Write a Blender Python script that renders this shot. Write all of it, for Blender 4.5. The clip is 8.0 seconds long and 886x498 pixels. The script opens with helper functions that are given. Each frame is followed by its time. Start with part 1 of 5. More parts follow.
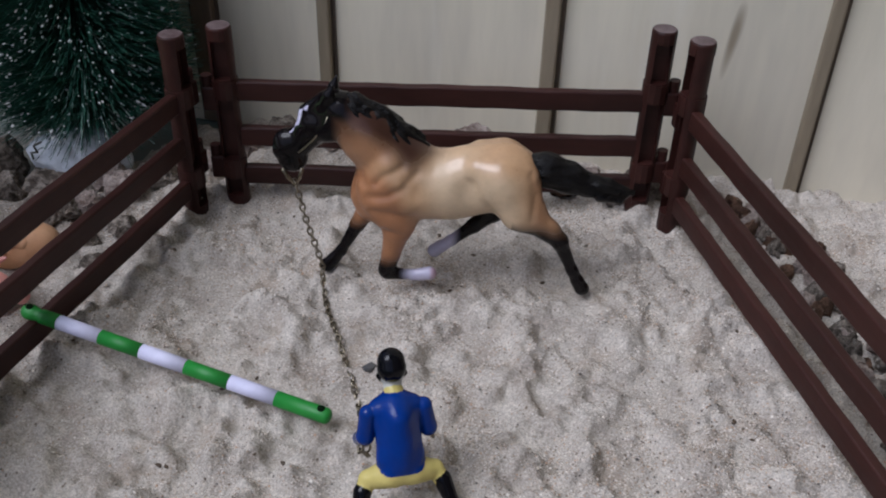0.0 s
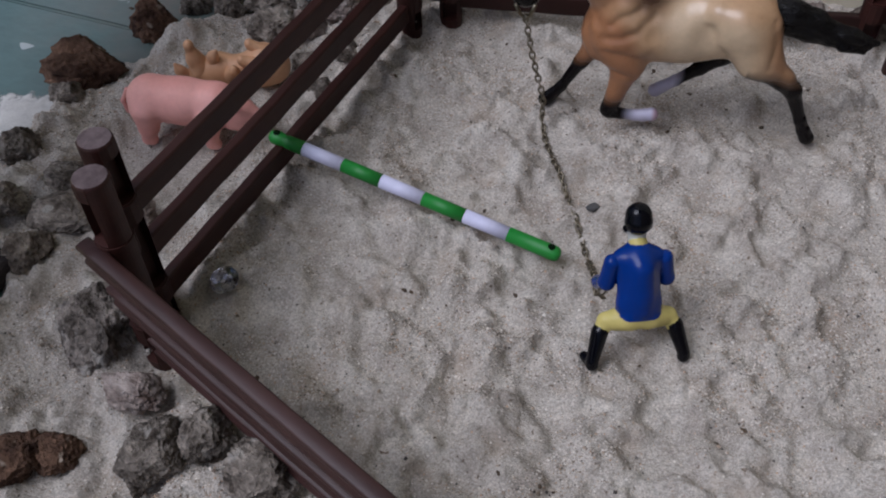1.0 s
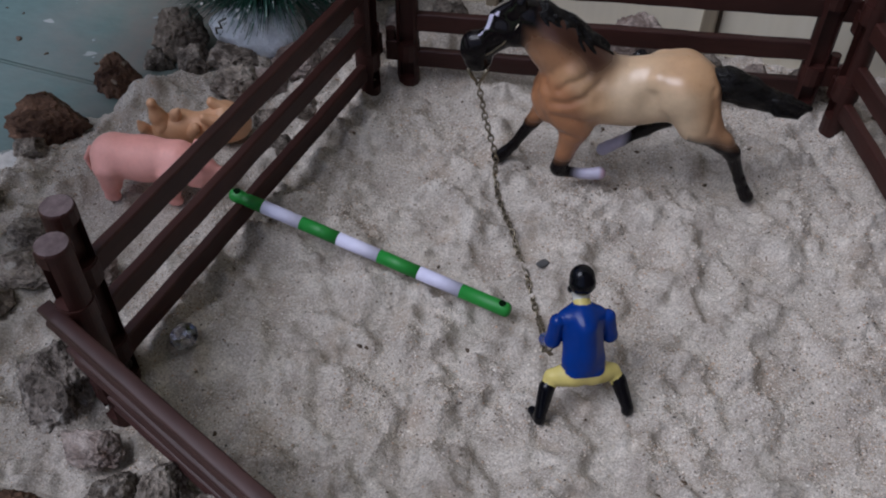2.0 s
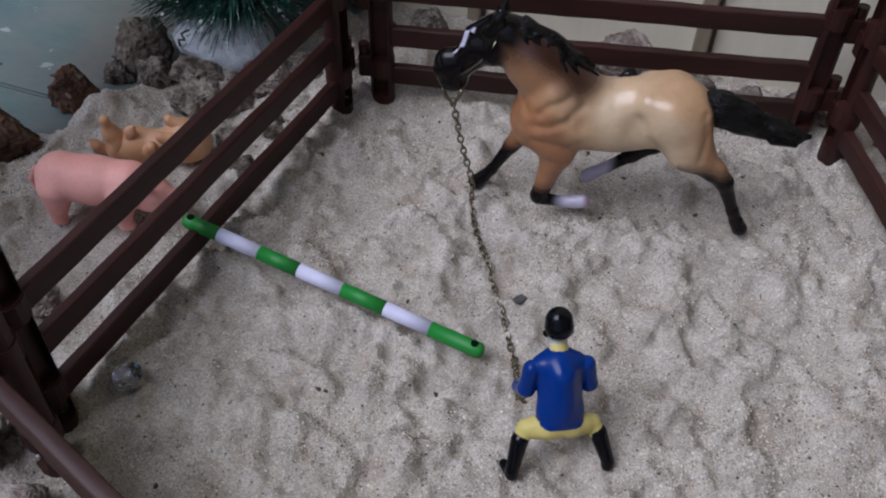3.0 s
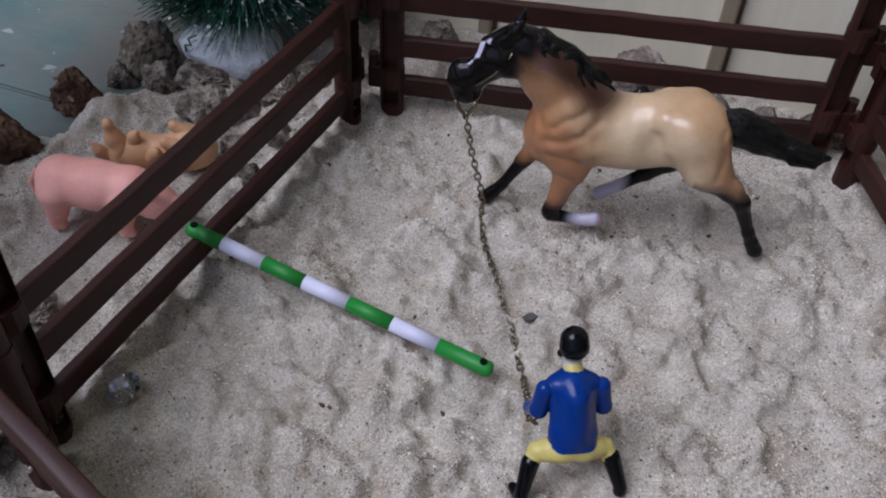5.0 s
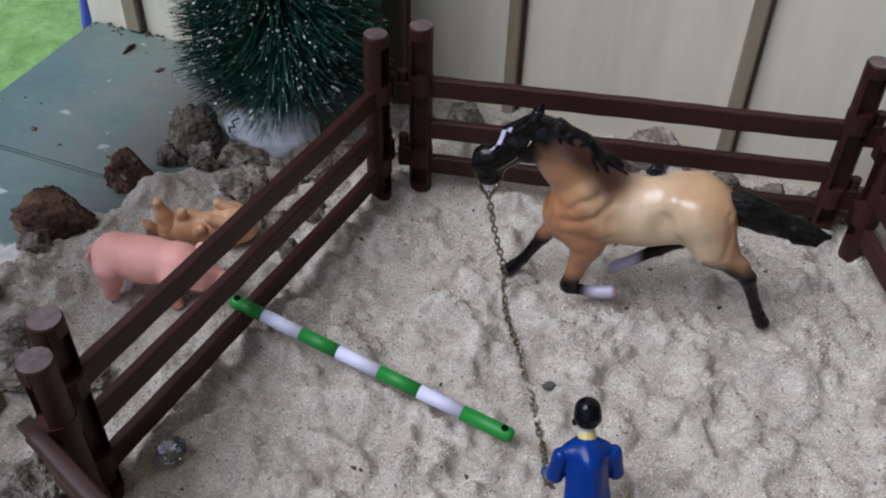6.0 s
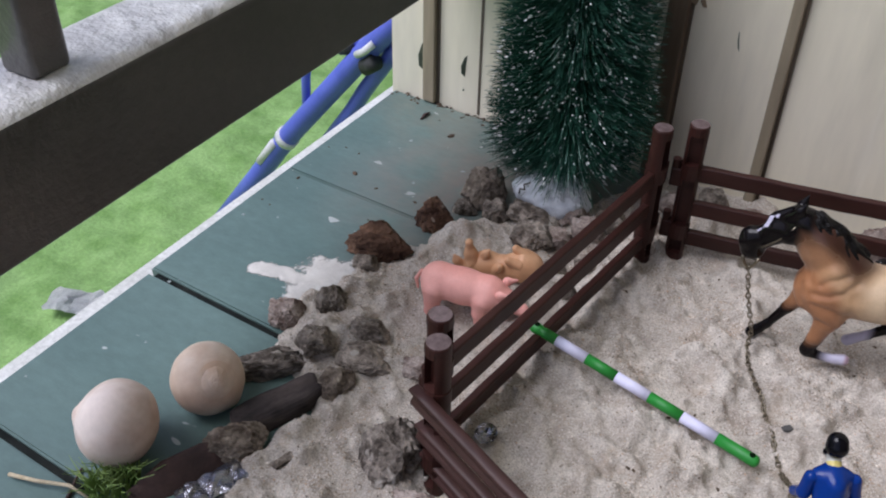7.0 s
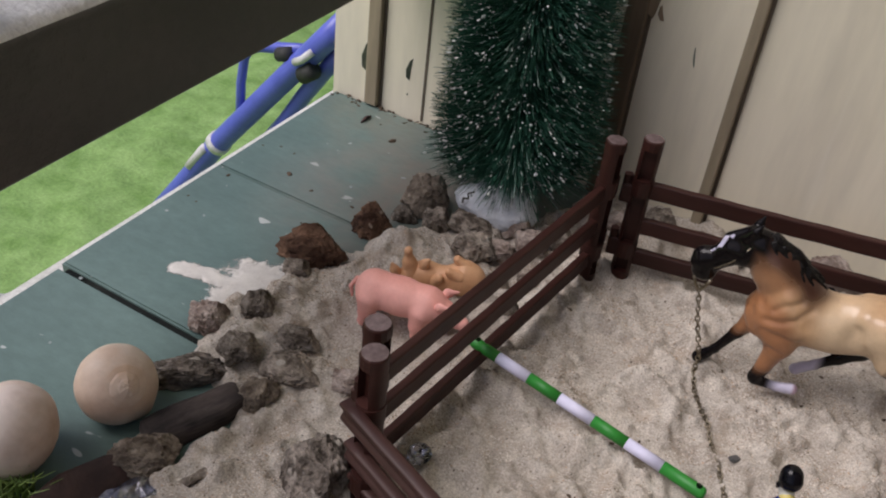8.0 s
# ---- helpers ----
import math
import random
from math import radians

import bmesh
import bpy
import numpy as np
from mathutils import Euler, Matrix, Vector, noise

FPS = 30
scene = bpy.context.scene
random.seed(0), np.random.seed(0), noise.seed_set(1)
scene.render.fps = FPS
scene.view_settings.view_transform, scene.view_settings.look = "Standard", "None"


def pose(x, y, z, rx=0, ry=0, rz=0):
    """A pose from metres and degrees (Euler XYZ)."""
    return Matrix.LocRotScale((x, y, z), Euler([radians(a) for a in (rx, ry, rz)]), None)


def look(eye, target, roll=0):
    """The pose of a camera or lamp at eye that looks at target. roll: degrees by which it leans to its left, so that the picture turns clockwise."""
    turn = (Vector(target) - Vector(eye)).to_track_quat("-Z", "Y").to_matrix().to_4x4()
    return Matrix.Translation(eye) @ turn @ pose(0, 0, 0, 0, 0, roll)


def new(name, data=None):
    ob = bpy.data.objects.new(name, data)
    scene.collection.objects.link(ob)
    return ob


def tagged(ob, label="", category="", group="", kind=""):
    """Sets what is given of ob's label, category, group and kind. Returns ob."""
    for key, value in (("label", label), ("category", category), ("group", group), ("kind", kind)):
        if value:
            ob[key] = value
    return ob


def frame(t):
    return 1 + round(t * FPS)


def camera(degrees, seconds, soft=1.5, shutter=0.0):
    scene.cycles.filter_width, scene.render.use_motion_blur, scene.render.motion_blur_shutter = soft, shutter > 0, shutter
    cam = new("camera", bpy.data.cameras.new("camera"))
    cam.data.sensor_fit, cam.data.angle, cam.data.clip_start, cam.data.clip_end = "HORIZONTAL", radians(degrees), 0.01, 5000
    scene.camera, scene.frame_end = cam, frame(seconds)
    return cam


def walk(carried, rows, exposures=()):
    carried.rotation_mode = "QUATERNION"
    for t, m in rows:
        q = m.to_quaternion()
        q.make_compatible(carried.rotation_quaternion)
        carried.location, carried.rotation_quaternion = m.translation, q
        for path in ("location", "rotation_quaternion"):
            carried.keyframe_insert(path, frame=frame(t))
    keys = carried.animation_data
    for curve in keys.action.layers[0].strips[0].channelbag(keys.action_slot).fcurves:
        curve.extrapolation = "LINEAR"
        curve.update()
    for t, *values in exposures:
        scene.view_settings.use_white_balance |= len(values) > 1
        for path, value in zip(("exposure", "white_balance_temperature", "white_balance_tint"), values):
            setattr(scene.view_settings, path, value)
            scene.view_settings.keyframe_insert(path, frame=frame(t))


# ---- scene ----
cam = camera(50.43, 8.0, soft=2.0)
PATH = [
    (0, (0.01282, 0.01446, 0.19167), (-0.3563, 1.5972, -0.9740), 1.51),
    (0.1, (0.00990, 0.01324, 0.19810), (-0.3303, 1.5637, -1.0186), 2.02),
    (0.2, (0.01014, 0.01420, 0.19412), (-0.3111, 1.5131, -1.0904), 2.45),
    (0.3, (0.00111, 0.01751, 0.19956), (-0.2926, 1.4661, -1.1478), 3.55),
    (0.4, (-0.00253, 0.02206, 0.20691), (-0.3501, 1.4268, -1.1736), 1.15),
    (0.5, (-0.00723, 0.01883, 0.21127), (-0.4129, 1.3891, -1.1879), -0.20),
    (0.6, (-0.01335, 0.01610, 0.21311), (-0.4585, 1.3371, -1.2210), -1.18),
    (0.7, (-0.01783, 0.01295, 0.21221), (-0.4934, 1.2948, -1.2475), -1.80),
    (0.8, (-0.02089, 0.01043, 0.20989), (-0.5104, 1.2601, -1.2729), -1.89),
    (1, (-0.02084, 0.00765, 0.20984), (-0.5256, 1.2295, -1.2909), -1.68),
    (1.2, (-0.01979, 0.00556, 0.21616), (-0.5266, 1.2448, -1.2695), -1.17),
    (1.5, (-0.01822, 0.00370, 0.22171), (-0.5248, 1.2622, -1.2478), -0.95),
    (2, (-0.01617, 0.00857, 0.22223), (-0.4766, 1.2991, -1.2346), 0.37),
    (2.2, (-0.01983, 0.01437, 0.21861), (-0.4645, 1.3239, -1.2262), 1.13),
    (3.3, (-0.01550, 0.03130, 0.21093), (-0.4758, 1.3393, -1.2303), 1.71),
    (3.5, (-0.02016, 0.02891, 0.21029), (-0.4829, 1.3446, -1.2232), 2.19),
    (4, (-0.02559, 0.02712, 0.20521), (-0.4888, 1.3386, -1.2320), 3.02),
    (5.5, (-0.01944, 0.03398, 0.20658), (-0.4697, 1.4026, -1.1805), 3.40),
    (6, (-0.01783, 0.02284, 0.22429), (-0.5549, 1.4105, -1.1121), 1.54),
    (6.2, (-0.02070, 0.00151, 0.23520), (-0.6178, 1.3941, -1.0702), 0.17),
    (6.3, (-0.01604, -0.01299, 0.24300), (-0.6724, 1.3707, -1.0433), -0.84),
    (6.5, (-0.01252, -0.02793, 0.25074), (-0.7145, 1.3360, -1.0326), -0.89),
    (6.8, (-0.01828, -0.04967, 0.25832), (-0.7971, 1.3037, -0.9915), -0.97),
    (6.9, (-0.02723, -0.05706, 0.26351), (-0.8308, 1.2872, -0.9804), 0.21),
    (7, (-0.03726, -0.05955, 0.26531), (-0.8802, 1.2759, -0.9619), 1.33),
    (7.2, (-0.04360, -0.06031, 0.26264), (-0.8391, 1.3135, -0.9538), 4.84),
    (7.3, (-0.04516, -0.05498, 0.25705), (-0.7974, 1.3412, -0.9614), 5.91),
    (7.5, (-0.04868, -0.04768, 0.24960), (-0.7348, 1.3510, -1.0045), 6.58),
    (7.7, (-0.04674, -0.04924, 0.25260), (-0.7729, 1.3994, -0.9197), 6.82),
    (7.8, (-0.04643, -0.05263, 0.25100), (-0.7850, 1.4277, -0.8729), 8.25),
    (7.9, (-0.04666, -0.05127, 0.24889), (-0.7839, 1.4113, -0.8989), 7.87),
    (8, (-0.04842, -0.04831, 0.24746), (-0.7786, 1.3877, -0.9378), 7.18),
]
EXPOSURES = [(0, -0.44, 5800, 15), (0.5, -0.51, 5760, 15), (1.0, -0.73, 5780, 16), (2.0, -0.72, 5750, 16), (3.5, -0.50, 5720, 16), (5.5, -0.46, 5720, 16), (6.0, -0.27, 5800, 13), (6.5, -0.05, 5840, 14), (7, -0.09, 6050, 17), (7.4, -0.16, 6850, 20), (8, -0.30, 6750, 18)]
walk(cam, [(t, look(eye, target, roll)) for t, eye, target, roll in PATH], EXPOSURES)

# ---- light: a bright overcast day, open towards the lawn ----
SUN_FROM = Vector((-0.39, -0.36, 0.85))
world = bpy.data.worlds.new("overcast_sky")
scene.world = world
world.use_nodes = True
wn = world.node_tree
sky = wn.nodes.new("ShaderNodeTexSky")
sky.sky_type, sky.sun_disc = "NISHITA", False
sky.sun_elevation = math.asin(SUN_FROM.normalized().z)
sky.sun_rotation = math.atan2(SUN_FROM.x, SUN_FROM.y)
sky.dust_density = 4.0
wn.nodes["Background"].inputs["Strength"].default_value = 0.125
wn.links.new(sky.outputs["Color"], wn.nodes["Background"].inputs["Color"])
sun = new("sun", bpy.data.lights.new("sun", "SUN"))
sun.data.energy, sun.data.angle, sun.data.color = 2.95, radians(38), (0.915, 0.96, 1.0)
sun.matrix_world = look(SUN_FROM, (0, 0, 0))

# ---- materials ----
def nodes_of(name):
    m = bpy.data.materials.new(name)
    m.use_nodes = True
    return m, m.node_tree, m.node_tree.nodes["Principled BSDF"]


def node(tree, kind, **values):
    n = tree.nodes.new(kind)
    for key, value in values.items():
        if key in n.inputs:
            n.inputs[key].default_value = value
    return n


def noise_of(tree, coord, scale, detail=4.0, rough=0.6):
    n = node(tree, "ShaderNodeTexNoise", Scale=scale, Detail=detail, Roughness=rough)
    tree.links.new(coord, n.inputs["Vector"])
    return n.outputs["Fac"]


def ramp(tree, value, lo, hi):
    n = node(tree, "ShaderNodeMapRange")
    n.inputs["From Min"].default_value, n.inputs["From Max"].default_value = lo, hi
    tree.links.new(value, n.inputs["Value"])
    return n.outputs["Result"]


def blend(tree, fac, a, b, mode="MIX"):
    n = tree.nodes.new("ShaderNodeMix")
    n.data_type, n.blend_type = "RGBA", mode
    for socket, value in ((n.inputs[0], fac), (n.inputs[6], a), (n.inputs[7], b)):
        if isinstance(value, (int, float)):
            socket.default_value = value
        elif isinstance(value, tuple):
            socket.default_value = (*value, 1)
        else:
            tree.links.new(value, socket)
    return n.outputs[2]


def coords(tree, stretch=(1, 1, 1), local=True):
    c = tree.nodes.new("ShaderNodeTexCoord")
    m = tree.nodes.new("ShaderNodeMapping")
    m.inputs["Scale"].default_value = stretch
    tree.links.new(c.outputs["Object"], m.inputs["Vector"])
    if local:
        info = tree.nodes.new("ShaderNodeObjectInfo")
        scaled = tree.nodes.new("ShaderNodeVectorMath")
        scaled.operation = "SCALE"
        scaled.inputs[0].default_value = (3.1, 1.7, 2.3)
        tree.links.new(info.outputs["Random"], scaled.inputs["Scale"])
        tree.links.new(scaled.outputs[0], m.inputs["Location"])
    return m.outputs["Vector"]


def surface(name, a, b, scale, grain, rough=0.6, rough_b=None, bump=0.3, depth=0.0003, stretch=(1, 1, 1), metallic=0.0, coat=0.0,
            specks=None, speck_scale=900, speck_at=(0.68, 0.72), vary=0.0, spec=0.5, grain_mix=0.35, local=True, lo=0.35, hi=0.65, grain_at=(0.25, 0.75), grit=0.0, grit_scale=2200):
    """A painted, mineral or plastic surface: two colours in broad patches, a finer grain, optional specks, and relief."""
    m, t, p = nodes_of(name)
    v = coords(t, stretch, local)
    broad = noise_of(t, v, scale)
    fine = noise_of(t, v, grain, 3.0, 0.7)
    colour = blend(t, ramp(t, broad, lo, hi), a, b)
    shade = ramp(t, fine, *grain_at)
    dark = tuple(c * (1 - grain_mix) for c in (1, 1, 1))
    colour = blend(t, 1.0, colour, blend(t, shade, dark, (1, 1, 1)), "MULTIPLY")
    if grit:
        g = ramp(t, noise_of(t, v, grit_scale, 2.0, 0.6), 0.35, 0.65)
        colour = blend(t, 1.0, colour, blend(t, g, (1 - grit, 1 - grit, 1 - grit), (1, 1, 1)), "MULTIPLY")
    if specks:
        s = noise_of(t, v, speck_scale, 1.0, 0.5)
        colour = blend(t, ramp(t, s, *speck_at), colour, specks)
    if vary:
        info = t.nodes.new("ShaderNodeObjectInfo")
        k = ramp(t, info.outputs["Random"], 0, 1)
        colour = blend(t, 1.0, colour, blend(t, k, (1 - vary, 1 - vary, 1 - vary), (1, 1, 1)), "MULTIPLY")
    t.links.new(colour, p.inputs["Base Color"])
    r = node(t, "ShaderNodeMapRange")
    r.inputs["To Min"].default_value, r.inputs["To Max"].default_value = rough, rough if rough_b is None else rough_b
    t.links.new(broad, r.inputs["Value"])
    t.links.new(r.outputs["Result"], p.inputs["Roughness"])
    p.inputs["Metallic"].default_value = metallic
    p.inputs["Coat Weight"].default_value = coat
    p.inputs["Specular IOR Level"].default_value = spec
    if bump:
        both = node(t, "ShaderNodeMath")
        both.operation = "ADD"
        t.links.new(fine, both.inputs[0])
        t.links.new(broad, both.inputs[1])
        bn = node(t, "ShaderNodeBump", Strength=bump, Distance=depth)
        t.links.new(both.outputs[0], bn.inputs["Height"])
        t.links.new(bn.outputs["Normal"], p.inputs["Normal"])
    return m


def painted(name, rough, coat=0.0, bump=0.08, spec=0.18):
    """Plastic painted by hand: the colours lie on the mesh."""
    m, t, p = nodes_of(name)
    a = t.nodes.new("ShaderNodeVertexColor")
    a.layer_name = "Paint"
    v = coords(t)
    fine = noise_of(t, v, 900, 3.0)
    broad = noise_of(t, v, 260, 3.0)
    colour = blend(t, 1.0, a.outputs["Color"], blend(t, ramp(t, broad, 0.3, 0.7), (0.86, 0.86, 0.86), (1, 1, 1)), "MULTIPLY")
    t.links.new(colour, p.inputs["Base Color"])
    r = node(t, "ShaderNodeMapRange")
    r.inputs["To Min"].default_value, r.inputs["To Max"].default_value = rough * 0.8, rough * 1.25
    t.links.new(fine, r.inputs["Value"])
    gloss = node(t, "ShaderNodeMapRange")
    gloss.inputs["To Min"].default_value, gloss.inputs["To Max"].default_value = 1.0, 0.5
    t.links.new(a.outputs["Alpha"], gloss.inputs["Value"])
    smoother = node(t, "ShaderNodeMath")
    smoother.operation = "MULTIPLY"
    t.links.new(r.outputs["Result"], smoother.inputs[0])
    t.links.new(gloss.outputs["Result"], smoother.inputs[1])
    t.links.new(smoother.outputs[0], p.inputs["Roughness"])
    p.inputs["Coat Roughness"].default_value = 0.07
    level = node(t, "ShaderNodeMath")
    level.operation = "MULTIPLY_ADD"
    level.inputs[1].default_value, level.inputs[2].default_value = -0.7 * spec, spec
    t.links.new(a.outputs["Alpha"], level.inputs[0])
    t.links.new(level.outputs[0], p.inputs["Specular IOR Level"])
    shine = node(t, "ShaderNodeMath")
    shine.operation = "MULTIPLY"
    shine.inputs[1].default_value = coat
    t.links.new(a.outputs["Alpha"], shine.inputs[0])
    t.links.new(shine.outputs[0], p.inputs["Coat Weight"])
    bn = node(t, "ShaderNodeBump", Strength=bump, Distance=0.0004)
    t.links.new(broad, bn.inputs["Height"])
    t.links.new(bn.outputs["Normal"], p.inputs["Normal"])
    return m


SAND = surface("pale_sand", (0.48, 0.42, 0.36), (0.765, 0.70, 0.615), 80, 1050, 0.95, bump=0.85, depth=0.0008, grain_mix=0.34, grain_at=(0.34, 0.60), grit=0.36, grit_scale=2300,
               specks=(0.16, 0.12, 0.09), speck_scale=640, speck_at=(0.70, 0.77), spec=0.2, local=False, lo=0.3, hi=0.68)


def grains_of(name, stops, rough=0.8):
    """Loose grains, each of its own colour out of a range."""
    m, t, p = nodes_of(name)
    geo = t.nodes.new("ShaderNodeNewGeometry")
    r = t.nodes.new("ShaderNodeValToRGB")
    r.color_ramp.interpolation = "CONSTANT"
    while len(r.color_ramp.elements) < len(stops):
        r.color_ramp.elements.new(1.0)
    for e, (at, colour) in zip(r.color_ramp.elements, stops):
        e.position, e.color = at, (*colour, 1)
    t.links.new(geo.outputs["Random Per Island"], r.inputs["Fac"])
    t.links.new(r.outputs["Color"], p.inputs["Base Color"])
    p.inputs["Roughness"].default_value, p.inputs["Specular IOR Level"].default_value = rough, 0.3
    return m


GRAIN = grains_of("mixed_sand_grains", ((0, (0.62, 0.56, 0.49)), (0.34, (0.74, 0.69, 0.62)), (0.43, (0.52, 0.45, 0.37)), (0.66, (0.38, 0.30, 0.23)), (0.82, (0.46, 0.31, 0.21)), (0.88, (0.20, 0.15, 0.115)), (0.955, (0.07, 0.06, 0.055))))
SPILL = surface("white_fine_sand", (0.54, 0.52, 0.49), (0.66, 0.64, 0.60), 120, 1800, 0.95, bump=0.6, depth=0.0004, grain_mix=0.2, spec=0.2)
dt = SPILL.node_tree
dust = dt.nodes.new("ShaderNodeAttribute")
dust.attribute_name = "Dust"
grains = noise_of(dt, coords(dt, local=False), 900, 3.0, 0.7)
sum_ = node(dt, "ShaderNodeMath")
sum_.operation = "ADD"
dt.links.new(dust.outputs["Fac"], sum_.inputs[0])
dt.links.new(grains, sum_.inputs[1])
dt.links.new(ramp(dt, sum_.outputs[0], 0.72, 1.12), dt.nodes["Principled BSDF"].inputs["Alpha"])
SPILL_SOLID = surface("pale_paint_flake", (0.26, 0.31, 0.31), (0.38, 0.42, 0.42), 120, 1800, 0.8, bump=0)
DECK = surface("grey_green_deck_paint", (0.098, 0.161, 0.149), (0.132, 0.205, 0.190), 9, 260, 0.42, 0.6, bump=0.35, depth=0.0004, stretch=(0.5, 1, 1),
               specks=(0.42, 0.46, 0.45), speck_scale=130, speck_at=(0.735, 0.75), grain_mix=0.25)
EDGE = surface("bare_pale_board_edge", (0.62, 0.62, 0.58), (0.75, 0.75, 0.72), 30, 300, 0.7, bump=0.3, depth=0.0004)
WALL = surface("cream_house_paint", (0.73, 0.67, 0.53), (0.81, 0.75, 0.605), 8, 90, 0.5, 0.62, bump=0.25, depth=0.0008, stretch=(1, 1, 0.18), grain_mix=0.12,
               specks=(0.30, 0.24, 0.16), speck_scale=60, speck_at=(0.76, 0.80))
BATTEN = surface("weathered_batten_paint", (0.25, 0.20, 0.135), (0.36, 0.30, 0.21), 30, 200, 0.6, bump=0.35, depth=0.0005, stretch=(1, 1, 0.12), grain_mix=0.3)
DARKBATTEN = surface("dark_timber_and_fir_shade", (0.16, 0.115, 0.075), (0.24, 0.185, 0.13), 30, 200, 0.7, bump=0.35, depth=0.0005, stretch=(1, 1, 0.12), grain_mix=0.3)
GAP = surface("dirty_joint_and_batten_shadow", (0.10, 0.075, 0.053), (0.19, 0.15, 0.11), 60, 300, 0.9, stretch=(1, 1, 0.15))
JOINTFILL = surface("dark_joint_filler", (0.012, 0.015, 0.015), (0.026, 0.029, 0.027), 60, 300, 0.95, spec=0.05)
CHIP = surface("exposed_green_undercoat", (0.09, 0.12, 0.085), (0.17, 0.20, 0.15), 150, 600, 0.8)
FENCE = surface("brown_plastic", (0.030, 0.0084, 0.0062), (0.050, 0.0148, 0.0110), 60, 420, 0.42, 0.58, bump=0.35, depth=0.00025, stretch=(0.25, 1, 1), grain_mix=0.3, vary=0.12, spec=0.30)
WORNSHEEN = surface("worn_sheen_brown_plastic", (0.040, 0.0150, 0.0128), (0.068, 0.031, 0.027), 60, 420, 0.42, 0.55, bump=0.35, depth=0.00025, stretch=(0.25, 1, 1), grain_mix=0.3, vary=0.1, spec=0.35)
POSTTOP = surface("dusty_skylit_top_plastic", (0.085, 0.055, 0.054), (0.17, 0.125, 0.125), 300, 900, 0.5, bump=0.4, depth=0.0003, grain_mix=0.3, spec=0.5)
GREEN = surface("green_plastic", (0.012, 0.19, 0.022), (0.018, 0.24, 0.03), 60, 600, 0.5, bump=0.1, grain_mix=0.1)
LILAC = surface("white_plastic", (0.61, 0.60, 0.78), (0.68, 0.67, 0.84), 60, 600, 0.55, bump=0.1, grain_mix=0.08)
HOLE = surface("dark_hole_disc", (0.002, 0.010, 0.003), (0.003, 0.014, 0.004), 60, 600, 0.9, spec=0.05)
ROCK = surface("grey_rough_stone", (0.115, 0.090, 0.070), (0.56, 0.48, 0.40), 150, 600, 0.92, bump=1.0, depth=0.0016, grain_mix=0.5, specks=(0.46, 0.42, 0.37), speck_scale=200,
               speck_at=(0.64, 0.76), vary=0.35, spec=0.25)
BROWNROCK = surface("rusty_brown_stone", (0.048, 0.022, 0.014), (0.27, 0.155, 0.100), 120, 560, 0.92, bump=1.0, depth=0.0014, grain_mix=0.5, specks=(0.46, 0.38, 0.30), speck_scale=200,
                    speck_at=(0.68, 0.78), vary=0.3, spec=0.25)
TANROCK = surface("tan_porous_stone", (0.12, 0.090, 0.068), (0.50, 0.415, 0.33), 140, 580, 0.92, bump=1.0, depth=0.0016, grain_mix=0.55, specks=(0.58, 0.50, 0.40), speck_scale=210, speck_at=(0.66, 0.78), vary=0.25, spec=0.25)
PALEROCK = surface("pinkish_pale_stone", (0.21, 0.145, 0.118), (0.68, 0.575, 0.51), 130, 560, 0.92, bump=1.0, depth=0.0014, grain_mix=0.55, vary=0.25, spec=0.25)
SLATE = surface("dark_slate", (0.030, 0.026, 0.026), (0.105, 0.085, 0.078), 90, 400, 0.95, bump=0.6, depth=0.0008, stretch=(0.4, 1, 2), spec=0.15)
BARK = surface("dark_red_bark", (0.028, 0.013, 0.011), (0.070, 0.036, 0.030), 60, 400, 0.8, bump=0.8, depth=0.0006)
NEEDLE = grains_of("dark_green_bristle", ((0, (0.012, 0.050, 0.034)), (0.35, (0.022, 0.088, 0.058)), (0.65, (0.038, 0.132, 0.090)), (0.88, (0.075, 0.19, 0.14)), (0.968, (0.30, 0.40, 0.36))), 0.45)
FROST = surface("white_frost", (0.84, 0.86, 0.86), (0.93, 0.94, 0.94), 60, 300, 0.6, bump=0)
WIRE = surface("dark_wire", (0.05, 0.05, 0.04), (0.09, 0.08, 0.06), 90, 400, 0.5)
COTTON = surface("white_cotton_wool", (0.62, 0.66, 0.72), (0.75, 0.78, 0.82), 80, 700, 0.95, bump=0.6, depth=0.001, grain_mix=0.2, spec=0.1)
SHELL = surface("peach_moon_shell", (0.62, 0.44, 0.325), (0.73, 0.60, 0.50), 55, 300, 0.5, 0.65, bump=0.15, depth=0.0004, grain_mix=0.12)
SHELL_PALE = surface("pale_rosy_shell", (0.54, 0.36, 0.27), (0.80, 0.69, 0.64), 34, 300, 0.5, 0.65, bump=0.15, depth=0.0004, grain_mix=0.12)
BRASS = surface("worn_brass", (0.20, 0.168, 0.115), (0.40, 0.35, 0.265), 300, 900, 0.34, bump=0.1, metallic=1.0)
PEBBLE = surface("dark_grey_pebble", (0.05, 0.05, 0.05), (0.10, 0.095, 0.09), 200, 900, 0.7, bump=0.4)
JET = surface("polished_black_stone", (0.008, 0.008, 0.010), (0.02, 0.02, 0.022), 120, 600, 0.12, 0.2, bump=0.2, coat=0.4)
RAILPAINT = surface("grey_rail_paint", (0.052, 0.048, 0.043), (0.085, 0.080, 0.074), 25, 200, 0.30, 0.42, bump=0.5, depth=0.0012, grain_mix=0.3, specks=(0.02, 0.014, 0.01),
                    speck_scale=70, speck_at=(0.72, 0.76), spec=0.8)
RAILTOP = surface("chalky_skylit_rail_top_paint", (0.5, 0.494, 0.512), (0.9, 0.9, 0.9), 60, 160, 0.38, 0.55, bump=0.8, depth=0.0016, grain_mix=0.3)
